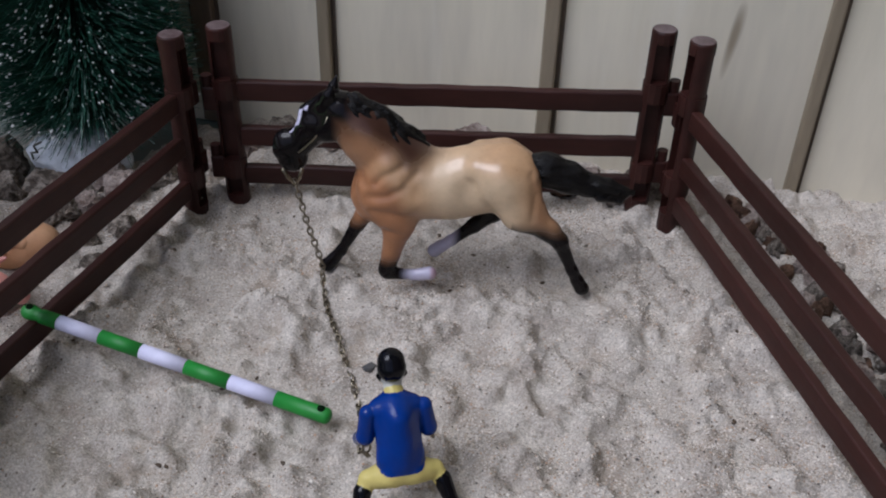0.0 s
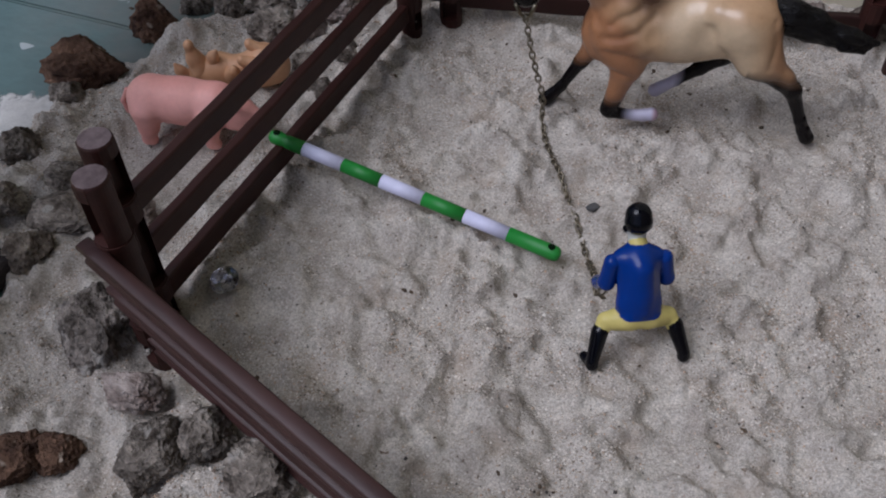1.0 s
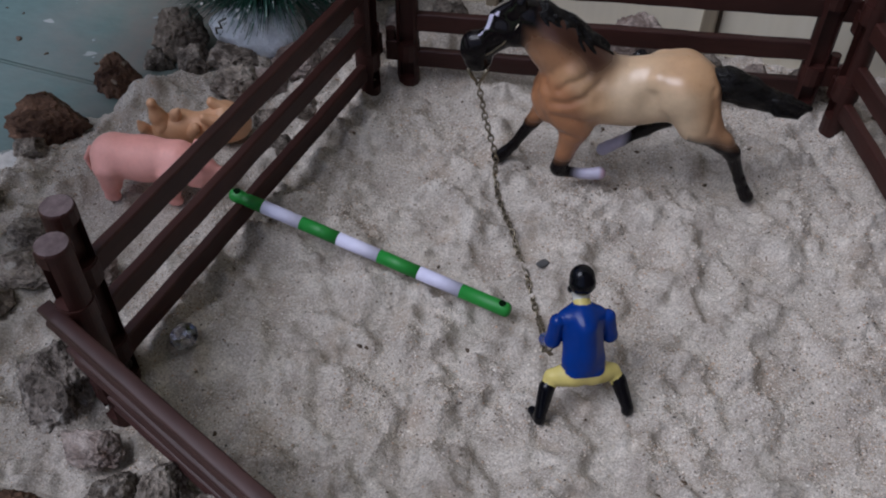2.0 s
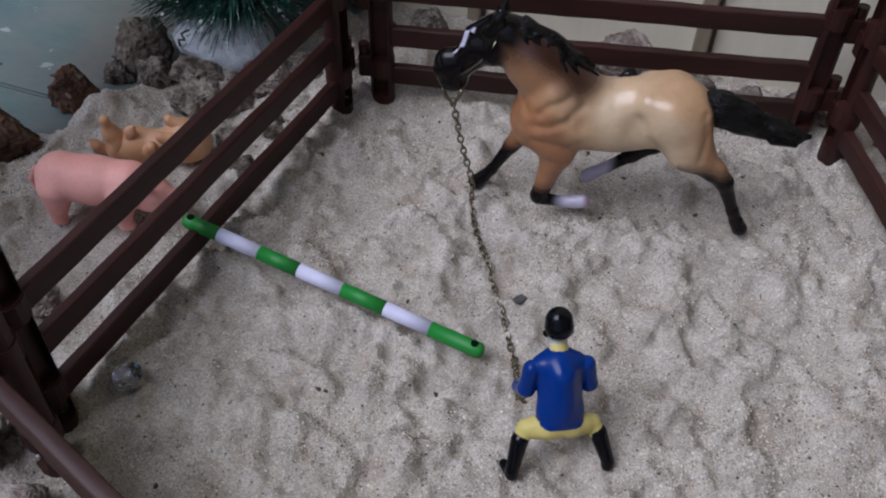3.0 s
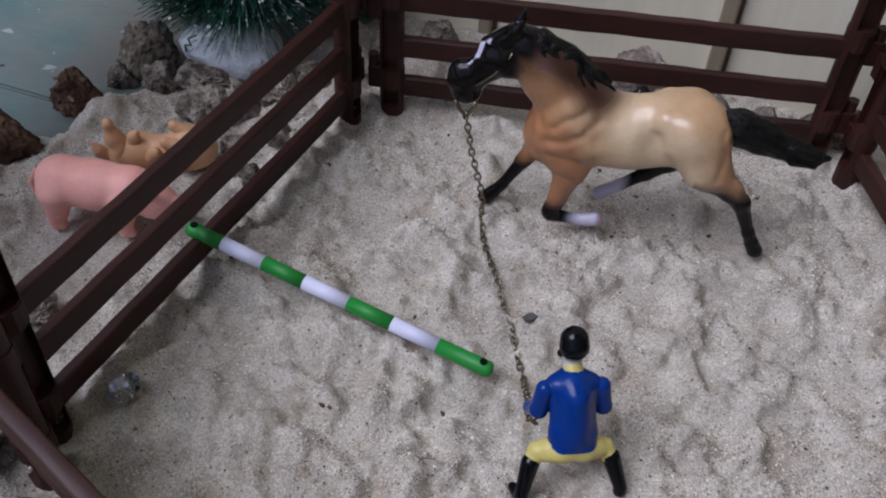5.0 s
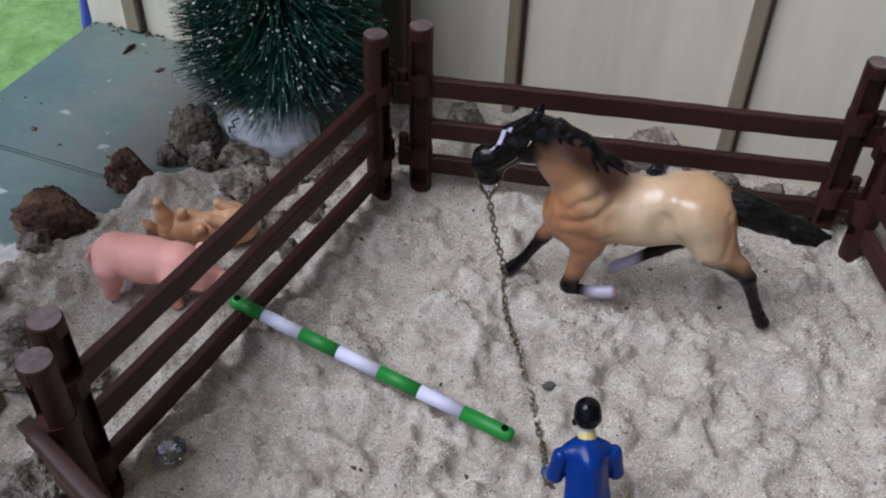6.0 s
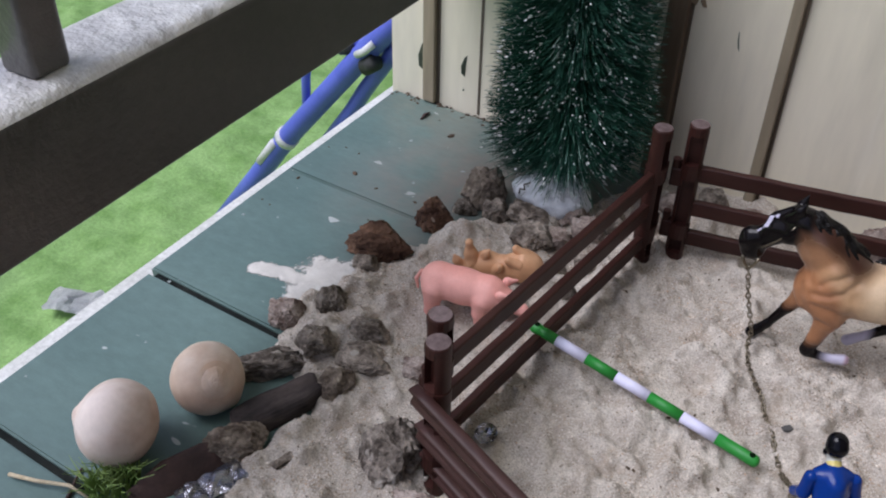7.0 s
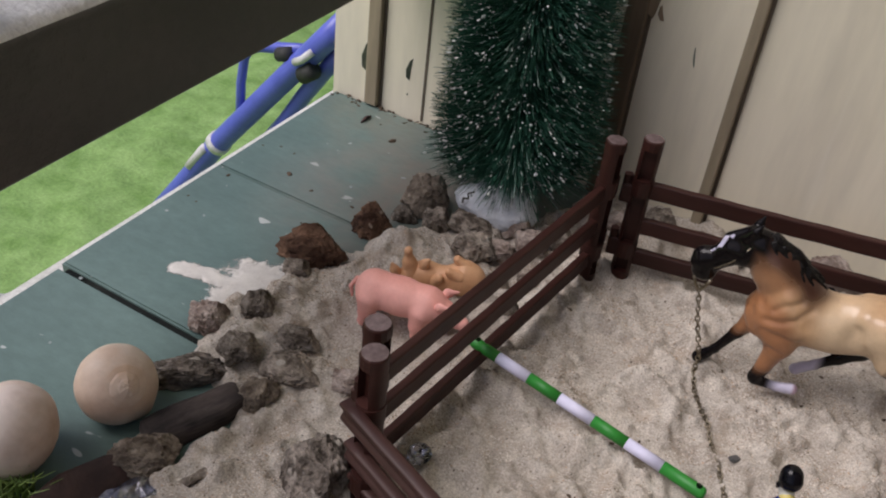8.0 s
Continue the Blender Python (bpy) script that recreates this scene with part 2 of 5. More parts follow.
BLUE = surface("blue_metal_paint", (0.085, 0.11, 0.50), (0.11, 0.14, 0.58), 15, 100, 0.35, bump=0.05, grain_mix=0.1)
TAPE = surface("white_worn_tape", (0.62, 0.62, 0.62), (0.78, 0.78, 0.78), 60, 300, 0.6)
BLACKRUB = surface("black_rubber", (0.02, 0.02, 0.02), (0.04, 0.04, 0.04), 60, 300, 0.7)
LAWN = surface("lawn_soil_and_thatch", (0.19, 0.34, 0.095), (0.29, 0.47, 0.165), 9, 40, 0.9, bump=0.3, depth=0.006, grain_mix=0.25, local=False)
BLADE = surface("mown_grass", (0.185, 0.335, 0.095), (0.30, 0.48, 0.17), 12, 120, 0.85, bump=0.8, depth=0.004, grain_mix=0.35, spec=0.15, local=False)
TUFT = surface("green_model_grass", (0.11, 0.22, 0.04), (0.26, 0.38, 0.11), 60, 300, 0.6, bump=0)
STRAW = surface("dry_straw", (0.45, 0.37, 0.24), (0.58, 0.50, 0.36), 80, 400, 0.8)
FOIL = surface("crumpled_silver_foil", (0.55, 0.54, 0.60), (0.78, 0.77, 0.83), 200, 500, 0.22, bump=0.8, depth=0.0008, metallic=1.0)
PIGPINK = surface("pink_rubbery_plastic", (0.80, 0.355, 0.30), (0.87, 0.43, 0.375), 60, 700, 0.55, bump=0.12, grain_mix=0.1)
PIGTAN = surface("tan_rubbery_plastic", (0.58, 0.30, 0.15), (0.67, 0.385, 0.215), 60, 700, 0.5, bump=0.12, grain_mix=0.1)
HORSE = painted("airbrushed_horse_plastic", 0.29, 0.07, 0.10, 0.6)
HAIR = surface("glossy_black_paint", (0.004, 0.0035, 0.004), (0.008, 0.007, 0.007), 300, 800, 0.16, 0.28, bump=1.0, depth=0.0012, stretch=(0.45, 1, 1), coat=0.05, spec=0.14, grain_mix=0.2)
RIDER = painted("glossy_figure_paint", 0.26, 0.35, 0.22)
GLASS, _, gp = nodes_of("clear_acrylic")
gp.inputs["Transmission Weight"].default_value, gp.inputs["Roughness"].default_value, gp.inputs["IOR"].default_value = 1.0, 0.02, 1.49
SILVER = surface("silvered_facet", (0.70, 0.70, 0.74), (0.78, 0.78, 0.82), 200, 500, 0.08, bump=0, metallic=1.0)
LITTER = surface("dead_leaf_litter", (0.055, 0.035, 0.022), (0.12, 0.08, 0.05), 200, 700, 0.9)



def stained(m, colour, scale, stretch, at, amount, round_=None):
    """Lays dirt over a material: streaks or blots of a colour, over all of it or about one place (centre, reach)."""
    t, p = m.node_tree, m.node_tree.nodes["Principled BSDF"]
    under = p.inputs["Base Color"].links[0].from_socket
    mask = ramp(t, noise_of(t, coords(t, stretch, False), scale, 5.0, 0.65), *at)
    k = node(t, "ShaderNodeMath")
    k.operation = "MULTIPLY"
    k.inputs[1].default_value = amount
    t.links.new(mask, k.inputs[0])
    fac = k.outputs[0]
    if round_:
        c = t.nodes.new("ShaderNodeTexCoord")
        away = t.nodes.new("ShaderNodeVectorMath")
        away.operation = "DISTANCE"
        away.inputs[1].default_value = round_[0]
        t.links.new(c.outputs["Object"], away.inputs[0])
        near = ramp(t, away.outputs["Value"], round_[1], round_[1] * 0.3)
        both = node(t, "ShaderNodeMath")
        both.operation = "MULTIPLY"
        t.links.new(fac, both.inputs[0])
        t.links.new(near, both.inputs[1])
        fac = both.outputs[0]
    t.links.new(blend(t, fac, under, colour), p.inputs["Base Color"])


stained(SAND, (0.36, 0.285, 0.215), 60, (1, 1, 1), (0.54, 0.72), 0.6)
stained(WALL, (0.36, 0.34, 0.30), 16, (1, 1, 0.16), (0.50, 0.78), 0.55)
stained(WALL, (0.86, 0.84, 0.76), 22, (1, 1, 0.10), (0.58, 0.74), 0.5)
stained(DECK, (0.22, 0.175, 0.15), 34, (1, 1, 1), (0.30, 0.62), 0.80, ((-0.218, 0.284, -0.005), 0.10))
stained(DECK, (0.20, 0.165, 0.12), 45, (1, 1, 1), (0.40, 0.75), 0.6, ((-0.30, 0.347, -0.005), 0.05))
stained(DECK, (0.045, 0.075, 0.078), 14, (0.4, 1, 1), (0.45, 0.75), 0.35)

# ---- building helpers; meshes are shaped in millimetres ----
MM = 0.001


def mesh_of(name, bm, material, smooth=False):
    bmesh.ops.scale(bm, vec=(MM, MM, MM), verts=bm.verts)
    me = bpy.data.meshes.new(name)
    bm.to_mesh(me)
    bm.free()
    for m in material if isinstance(material, (list, tuple)) else (material,):
        me.materials.append(m)
    if smooth:
        me.shade_smooth()
    return me


def part(name, bm, material, parent=None, label="", smooth=False, at=None):
    """One bmesh as one mesh object, under a thing or a part."""
    me = bm if isinstance(bm, bpy.types.Mesh) else mesh_of(name, bm, material, smooth)
    ob = new(name, me)
    if parent:
        ob.parent = parent
    if at is not None:
        ob.matrix_basis = at
    return tagged(ob, label)


def thing(name, label, category, at=None, group="", kind=""):
    ob = new(name)
    ob.empty_display_size = 0.01
    if at is not None:
        ob.matrix_basis = at
    return tagged(ob, label, category, group, kind)


def put(x, y, z=0.0, rx=0, ry=0, rz=0):
    """A pose from millimetres and degrees."""
    return pose(x * MM, y * MM, z * MM, rx, ry, rz)


def box(bm, lo, hi, bevel=0.0, segments=2, m=None):
    ctr = [(a + b) / 2 for a, b in zip(lo, hi)]
    got = bmesh.ops.create_cube(bm, size=1, matrix=Matrix.Translation(ctr) @ Matrix.Diagonal((*[b - a for a, b in zip(lo, hi)], 1)))
    if bevel:
        vs = set(got["verts"])
        edges = [e for e in bm.edges if e.verts[0] in vs and e.verts[1] in vs]
        out = bmesh.ops.bevel(bm, geom=edges, offset=bevel, segments=segments, affect="EDGES", profile=0.5)
        verts = {v for f in out["faces"] for v in f.verts} | {v for v in vs if v.is_valid}
    else:
        verts = got["verts"]
    if m is not None:
        bmesh.ops.transform(bm, matrix=m, verts=list(verts))
    return bm


def tube(bm, points, radii, sides=8, caps=True, flat=1.0):
    """A round bar along a line of points; a radius for each, or one for all."""
    pts = [Vector(p) for p in points]
    if isinstance(radii, (int, float)):
        radii = [radii] * len(pts)
    rings, side = [], None
    for i, p in enumerate(pts):
        d = (pts[min(i + 1, len(pts) - 1)] - pts[max(i - 1, 0)]).normalized()
        if side is None:
            side = d.orthogonal().normalized()
        side = (side - d * side.dot(d)).normalized()
        up = d.cross(side)
        rings.append([bm.verts.new(p + radii[i] * (math.cos(a) * side + flat * math.sin(a) * up)) for a in (2 * math.pi * k / sides for k in range(sides))])
    for r0, r1 in zip(rings, rings[1:]):
        for k in range(sides):
            bm.faces.new((r0[k], r0[(k + 1) % sides], r1[(k + 1) % sides], r1[k]))
    if caps:
        bm.faces.new(list(reversed(rings[0])))
        bm.faces.new(rings[-1])
    return bm


def prism(bm, outline, z0, z1):
    """An upright block over an outline of (x, y)."""
    low, top = [bm.verts.new((x, y, z0)) for x, y in outline], [bm.verts.new((x, y, z1)) for x, y in outline]
    n = len(outline)
    for k in range(n):
        bm.faces.new((low[k], low[(k + 1) % n], top[(k + 1) % n], top[k]))
    bm.faces.new(list(reversed(low)))
    bm.faces.new(top)
    return bm


def net(field, lo, hi, cell):
    """The skin of a solid given by a distance field (negative inside): points and four-sided faces."""
    axes = [np.arange(a, b + cell, cell) for a, b in zip(lo, hi)]
    grid = np.stack(np.meshgrid(*axes, indexing="ij"), -1)
    f = field(grid.reshape(-1, 3)).reshape(grid.shape[:3])
    n = [s - 1 for s in f.shape]
    corner = lambda i, j, k: f[i:i + n[0], j:j + n[1], k:k + n[2]]
    total, count = np.zeros((*n, 3)), np.zeros(n)
    for axis in range(3):
        for a in (0, 1):
            for b in (0, 1):
                c0 = [0, 0, 0]
                c0[(axis + 1) % 3], c0[(axis + 2) % 3] = a, b
                c1 = list(c0)
                c1[axis] = 1
                f0, f1 = corner(*c0), corner(*c1)
                hit = (f0 < 0) != (f1 < 0)
                s = np.where(hit, f0 / np.where(hit, f0 - f1, 1), 0)
                p = np.zeros((*n, 3)) + np.array(c0, float)
                p[..., axis] = s
                total += np.where(hit[..., None], p, 0)
                count += hit
    used = count > 0
    index = -np.ones(n, int)
    index[used] = np.arange(used.sum())
    cells = np.stack(np.nonzero(used), -1)
    points = np.array(lo) + cell * (cells + total[used] / count[used][:, None])
    faces = []
    for axis in range(3):
        u, v = (axis + 1) % 3, (axis + 2) % 3
        g = np.moveaxis(f, (axis, u, v), (0, 1, 2))
        ind = np.moveaxis(index, (axis, u, v), (0, 1, 2))
        a, b = g[:-1, 1:-1, 1:-1], g[1:, 1:-1, 1:-1]
        for way, mask in ((1, (a < 0) & (b >= 0)), (-1, (a >= 0) & (b < 0))):
            i, j, k = np.nonzero(mask)
            j, k = j + 1, k + 1
            q = np.stack([ind[i, j - 1, k - 1], ind[i, j, k - 1], ind[i, j, k], ind[i, j - 1, k]], -1)
            faces.append(q if way > 0 else q[:, ::-1])
    return points, np.concatenate(faces)


def limbs(pieces, wide=1.0, soft=2.0):
    """A distance field of tapered limbs (start, radius, end, radius), melted together; wide stretches it sideways (y)."""
    def field(p):
        q = p / np.array([1, wide, 1])
        d = None
        for a, ra, b, rb, *k in pieces:
            a, b = np.array(a, float) / (1, wide, 1), np.array(b, float) / (1, wide, 1)
            ab = b - a
            s = np.clip((q - a) @ ab / max(ab @ ab, 1e-9), 0, 1)
            e = np.linalg.norm(q - a - s[:, None] * ab, axis=1) - (ra + (rb - ra) * s)
            if d is None:
                d = e
            else:
                kk = k[0] if k else soft
                h = np.maximum(kk - np.abs(d - e), 0) / kk
                d = np.minimum(d, e) - h * h * kk / 4
        return d
    return field


def sculpted(name, field, lo, hi, cell, material, paint=None, shine=0.35):
    points, faces = net(field, lo, hi, cell)
    me = bpy.data.meshes.new(name)
    me.from_pydata((points * MM).tolist(), [], faces.tolist())
    me.materials.append(material)
    me.shade_smooth()
    if paint:
        layer = me.color_attributes.new("Paint", "FLOAT_COLOR", "POINT")
        rgba = np.ones((len(points), 4), np.float32)
        rgba[:, :3] = paint(points)
        rgba[:, 3] = np.maximum(smooth(0.16, 0.02, rgba[:, :3].max(1)), shine)
        layer.data.foreach_set("color", rgba.ravel())
    return me


def fbm(x, y, seed, scale, octaves=3):
    """Smooth random relief over arrays of plan places."""
    rng = np.random.RandomState(seed)
    out, amp = np.zeros_like(x), 1.0
    for o in range(octaves):
        table = rng.rand(64, 64) * 2 - 1
        u, v = x * scale, y * scale
        i, j = np.floor(u).astype(int), np.floor(v).astype(int)
        fu, fv = u - i, v - j
        fu, fv = fu * fu * (3 - 2 * fu), fv * fv * (3 - 2 * fv)
        at = lambda a, b: table[a % 64, b % 64]
        out += amp * ((at(i, j) * (1 - fu) + at(i + 1, j) * fu) * (1 - fv) + (at(i, j + 1) * (1 - fu) + at(i + 1, j + 1) * fu) * fv)
        amp, scale = amp * 0.5, scale * 2.03
    return out


def smooth(a, b, x):
    s = np.clip((x - a) / (b - a), 0, 1)
    return s * s * (3 - 2 * s)


# ---- the ground outside ----
LAWN_Z = -1100.0
bm = bmesh.new()
bmesh.ops.create_grid(bm, x_segments=60, y_segments=60, size=60000)
for v in bm.verts:
    v.co.z = LAWN_Z
ground = part("ground", bm, LAWN)
tagged(ground, "green lawn below the raised deck", "ground", kind="structure")

TX, TY = np.meshgrid(np.arange(-4200, -380, 22.0), np.arange(-600, 4200, 22.0), indexing="ij")
tx, ty = TX.ravel(), TY.ravel()
tx, ty = tx + 9 * fbm(tx, ty, 41, 1 / 60, 2), ty + 9 * fbm(tx, ty, 42, 1 / 60, 2)
turf = 9 * fbm(tx, ty, 43, 1 / 90, 3) + 6 * fbm(tx, ty, 44, 1 / 33, 2) + 9
rim = np.minimum.reduce([smooth(-4200, -3400, tx), smooth(-385, -460, tx), smooth(-600, -100, ty), smooth(4200, 3500, ty)])
tz = LAWN_Z - 4 + (np.maximum(turf, 0) + 5) * rim
ids = np.arange(TX.size).reshape(TX.shape)
quads = np.stack([ids[:-1, :-1], ids[1:, :-1], ids[1:, 1:], ids[:-1, 1:]], -1).reshape(-1, 4)
quads = quads[~((tx[quads] > -480) & (ty[quads] > 320)).all(1)]
me = bpy.data.meshes.new("grass")
me.from_pydata((np.stack([tx, ty, tz], -1) * MM).tolist(), [], quads.tolist())
me.materials.append(BLADE)
me.shade_smooth()
tagged(new("grass", me), "short bright green lawn turf below the deck", "grass", kind="stuff")

# ---- the deck: painted boards with open joints and a bare pale edge ----
DECK_Z = -5.0
floor = thing("floor", "grey-green painted timber deck boards with scuffs", "deck", kind="structure")
JOINTS = [349, 247, 147, 49.5, -49, -148, -247, -346, -445, -544, -643, -742]
for hi_y, lo_y in zip(JOINTS, JOINTS[1:]):
    gap = 3.2 if hi_y < 247 else 0.5
    gap_lo = 3.2 if lo_y < 247 else 0.5
    short = -1.7 if lo_y >= 146 else -0.2
    lx0, lx1 = -324 - 0.035 * (lo_y - 68) + short, -324 - 0.035 * (hi_y - 68) + short
    bm = bmesh.new()
    prism(bm, [(lx0 + 4, lo_y + gap_lo / 2), (540, lo_y + gap_lo / 2), (540, hi_y - gap / 2), (lx1 + 4, hi_y - gap / 2)], DECK_Z - 22, DECK_Z)
    bmesh.ops.bevel(bm, geom=[e for e in bm.edges if all(v.co.z > DECK_Z - 1 for v in e.verts)], offset=0.9, segments=2, affect="EDGES")
    part("plank", bm, DECK, floor)
    # near-black filler: the shade down the open joint put into colour
    bm = bmesh.new()
    prism(bm, [(lx0 + 8, lo_y - gap_lo / 2 - 0.5), (538, lo_y - gap_lo / 2 - 0.5), (538, lo_y + gap_lo / 2 + 0.5), (lx0 + 8, lo_y + gap_lo / 2 + 0.5)], DECK_Z - 26, DECK_Z - 1.7)
    part("joint", bm, JOINTFILL, floor, "dark filler strip painting the shade in the board joint")
bm = bmesh.new()
edge = lambda y, out: (-324 - 0.035 * (y - 68) - out, y)
prism(bm, [edge(-742, 132), edge(-742, 0), edge(1100, 0), edge(1100, 132)], DECK_Z - 150, DECK_Z - 122)
bmesh.ops.bevel(bm, geom=list(bm.edges), offset=2.5, segments=2, affect="EDGES")
trim = part("trim", bm, EDGE)
tagged(trim, "pale painted lower ledge running below the deck edge", "trim", kind="structure")
bm = bmesh.new()
box(bm, (-300, -742, LAWN_Z), (536, 330, DECK_Z - 30))
under = part("deck_base", bm, SLATE)
tagged(under, "dark solid base under the deck boards", "base", kind="structure")

# ---- the house wall: upright boards with cover battens ----
WALL_Y = 350.0
wall = thing("wall_north", "cream painted board wall with weathered battens", "wall", kind="structure")
SEAMS = [-334, -274, -210, -168, -115.5, -25.5, 72, 170, 268, 366, 464, 540]
for x0, x1 in zip(SEAMS, SEAMS[1:]):
    bm = bmesh.new()
    front = [(x0 + 0.06 + (x1 - x0 - 0.12) * k / 16, WALL_Y - (0.0 if k in (0, 16) else 0.55 * math.sin(math.pi * k / 16) * (1 + 0.5 * math.sin(2.4 * math.pi * k / 16)))) for k in range(17)]
    prism(bm, front + [(x1 - 0.06, WALL_Y + 18), (x0 + 0.06, WALL_Y + 18)], -28, 2300)
    part("board", bm, WALL, wall)
bm = bmesh.new()
box(bm, (-333, WALL_Y + 19, LAWN_Z), (540, WALL_Y + 110, 2301))
part("wall_core", bm, WALL, wall)
# the batten at -168 is darker, with the shade of the fir in its colour
for x, w, m in ((-306, 8, BATTEN), (-168, 10, DARKBATTEN), (-115.5, 5.2, BATTEN), (-25.5, 5.8, BATTEN), (72, 4.6, BATTEN), (170, 8, BATTEN), (268, 8, BATTEN), (366, 8, BATTEN)):
    bm = bmesh.new()
    box(bm, (x - w / 2, WALL_Y - 4.2, -4.0), (x + w / 2, WALL_Y + 0.5, 2300), 0.8, 2)
    part("batten", bm, m, wall)
    # dark strip on the boards, standing in for the shadow edge of the batten
    bm = bmesh.new()
    box(bm, (x + w / 2, WALL_Y - 1.1, -4.0), (x + w / 2 + 1.5, WALL_Y + 0.5, 2300))
    part("joint", bm, GAP, wall, "dark strip painted as the shadow edge beside the batten")
bm = bmesh.new()
box(bm, (-274.7, WALL_Y - 0.5, -4.0), (-273.4, WALL_Y + 0.5, 2300))
part("joint", bm, GAP, wall, "thin dirty seam between two boards")
for x, z, w, h, a in ((-311.5, 23, 7.0, 20, 4), (-283.5, 24, 5.6, 14, 5), (-138, 79, 2.0, 11, -10), (-160, 98, 9.5, 16, 12), (-157, 94, 5.2, 8, -20), (-163, 103, 5.4, 8, 30), (-284, 9, 2, 1.5, 0)):
    bm = bmesh.new()
    tube(bm, [(0.1 * w, 0, -h / 2), (0.04 * w, 0, -h / 3), (0, 0, 0), (0.05 * w, 0, h / 3), (0.15 * w, 0, h / 2)], [0.12, w * 0.42, w * 0.5, w * 0.3, 0.1], 12, flat=0.12)
    bmesh.ops.transform(bm, matrix=Matrix.Translation((x, WALL_Y - 0.1, z)) @ Matrix.Rotation(radians(a), 4, "Y"), verts=bm.verts)
    part("paint_chip", bm, CHIP if x < -250 or w < 5.1 else DARKBATTEN, wall, "flaked paint showing the dark undercoat")

# ---- an unseen roof added over the deck to cut skylight, open towards the lawn and the south ----
bm = bmesh.new()
box(bm, (-345, -1000, 2302), (560, 470, 2350))
ceiling = part("ceiling", bm, BATTEN)
tagged(ceiling, "plain unseen timber ceiling added to hold back skylight", "ceiling", kind="structure")
# unseen dark wall, added to keep light off the east side
bm = bmesh.new()
box(bm, (460, -742, DECK_Z), (540, WALL_Y - 5, 2301))
east = part("wall_east", bm, DARKBATTEN)
tagged(east, "plain dark brown unseen wall added to block eastern light", "wall", kind="structure")

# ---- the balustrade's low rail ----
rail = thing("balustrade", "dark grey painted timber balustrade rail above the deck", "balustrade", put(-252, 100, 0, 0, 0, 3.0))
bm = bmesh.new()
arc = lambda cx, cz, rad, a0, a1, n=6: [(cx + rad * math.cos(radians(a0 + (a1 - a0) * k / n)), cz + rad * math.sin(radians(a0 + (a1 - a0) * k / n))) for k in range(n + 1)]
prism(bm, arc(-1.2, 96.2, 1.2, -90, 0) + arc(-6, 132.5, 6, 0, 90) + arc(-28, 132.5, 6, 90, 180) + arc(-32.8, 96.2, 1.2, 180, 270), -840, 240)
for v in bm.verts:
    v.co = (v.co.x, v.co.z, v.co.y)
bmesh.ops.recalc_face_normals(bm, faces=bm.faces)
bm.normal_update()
# upward faces take a paler paint: chalky wear plus painted-in skylight
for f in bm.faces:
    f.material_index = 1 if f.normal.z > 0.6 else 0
part("bottom_rail", bm, (RAILPAINT, RAILTOP), rail, "dark grey face with a chalky top painted pale for skylight", smooth=True)
bm = bmesh.new()
box(bm, (-23, -22, 138), (-9, -8, 900), 2.2, 3)
part("baluster", bm, RAILPAINT, rail, smooth=True)

# ---- a blue bicycle frame on the lawn ----
bike = thing("bicycle", "blue painted tubular bicycle frame with white tape", "bicycle")
TUBES = [
    ([(-1345, 1100, -968), (-1225, 1100, -812), (-1131, 1100, -686), (-1030, 1100, -566), (-945, 1100, -465), (-896, 1100, -408), (-850, 1100, -355)], 20.5, BLUE, "frame_tube"),
    ([(-1040, 1118, -668), (-983, 1118, -588), (-946, 1118, -528), (-901, 1118, -464), (-862, 1118, -412)], 14.5, BLUE, "frame_tube"),
    ([(-1080, 1103, -642), (-1074, 1103, -542), (-1064, 1103, -490), (-1055, 1103, -474), (-1042, 1105, -464)], 8.5, BLUE, "seat_tube"),
    ([(-1044, 1105, -465), (-1032, 1107, -460), (-985, 1112, -450), (-912, 1112, -430)], 10.0, BLUE, "cross_tube"),
    ([(-1136, 1100, -692), (-1126, 1100, -680)], 23.5, TAPE, "tape"),
    # white strip standing in for the highlight along the tube
    ([(-1196, 1084, -756), (-1172, 1084, -724), (-1150, 1082, -695)], 8.5, TAPE, "tape"),
    # white piece for the white cables and a painted highlight on the tube
    ([(-935, 1078, -447), (-918, 1074, -436), (-900, 1078, -418)], 6.5, TAPE, "joint"),
    ([(-984, 1098, -456), (-958, 1098, -447)], 12.5, BLACKRUB, "clamp"),
    ([(-924, 1085, -470), (-900, 1085, -452)], 15.0, BLACKRUB, "pedal_hub"),
    ([(-1345, 1100, -968), (-1345, 1100, -1100)], 18.0, BLUE, "leg"),
    ([(-1040, 1118, -668), (-1040, 1118, -1100)], 17.5, BLUE, "leg"),
]
main_tube = None
for pts, r, m, name in TUBES:
    bm = bmesh.new()
    tube(bm, pts, r, 20)
    piece = part(name, bm, m, main_tube if name == "tape" else bike, "white worn tape and painted tube highlight" if name == "tape" else "", smooth=True)
    main_tube = main_tube or piece

bm = bmesh.new()
rng = np.random.RandomState(6)
rows_ = [[bm.verts.new((i * 14 - 56 + rng.uniform(-5, 5), j * 14 - 35 + rng.uniform(-5, 5), 14 + 6 * math.sin(i * 0.9) + rng.uniform(-3, 4))) for j in range(6)] for i in range(9)]
for i in range(8):
    for j in range(5):
        bm.faces.new((rows_[i][j], rows_[i + 1][j], rows_[i + 1][j + 1], rows_[i][j + 1]))
bmesh.ops.solidify(bm, geom=list(bm.faces), thickness=0.8)
paper = part("paper_scrap", bm, TAPE, at=put(-1501, 793, LAWN_Z + 22, 0, 0, 30))
tagged(paper, "crumpled white paper scrap lying on the lawn", "paper")

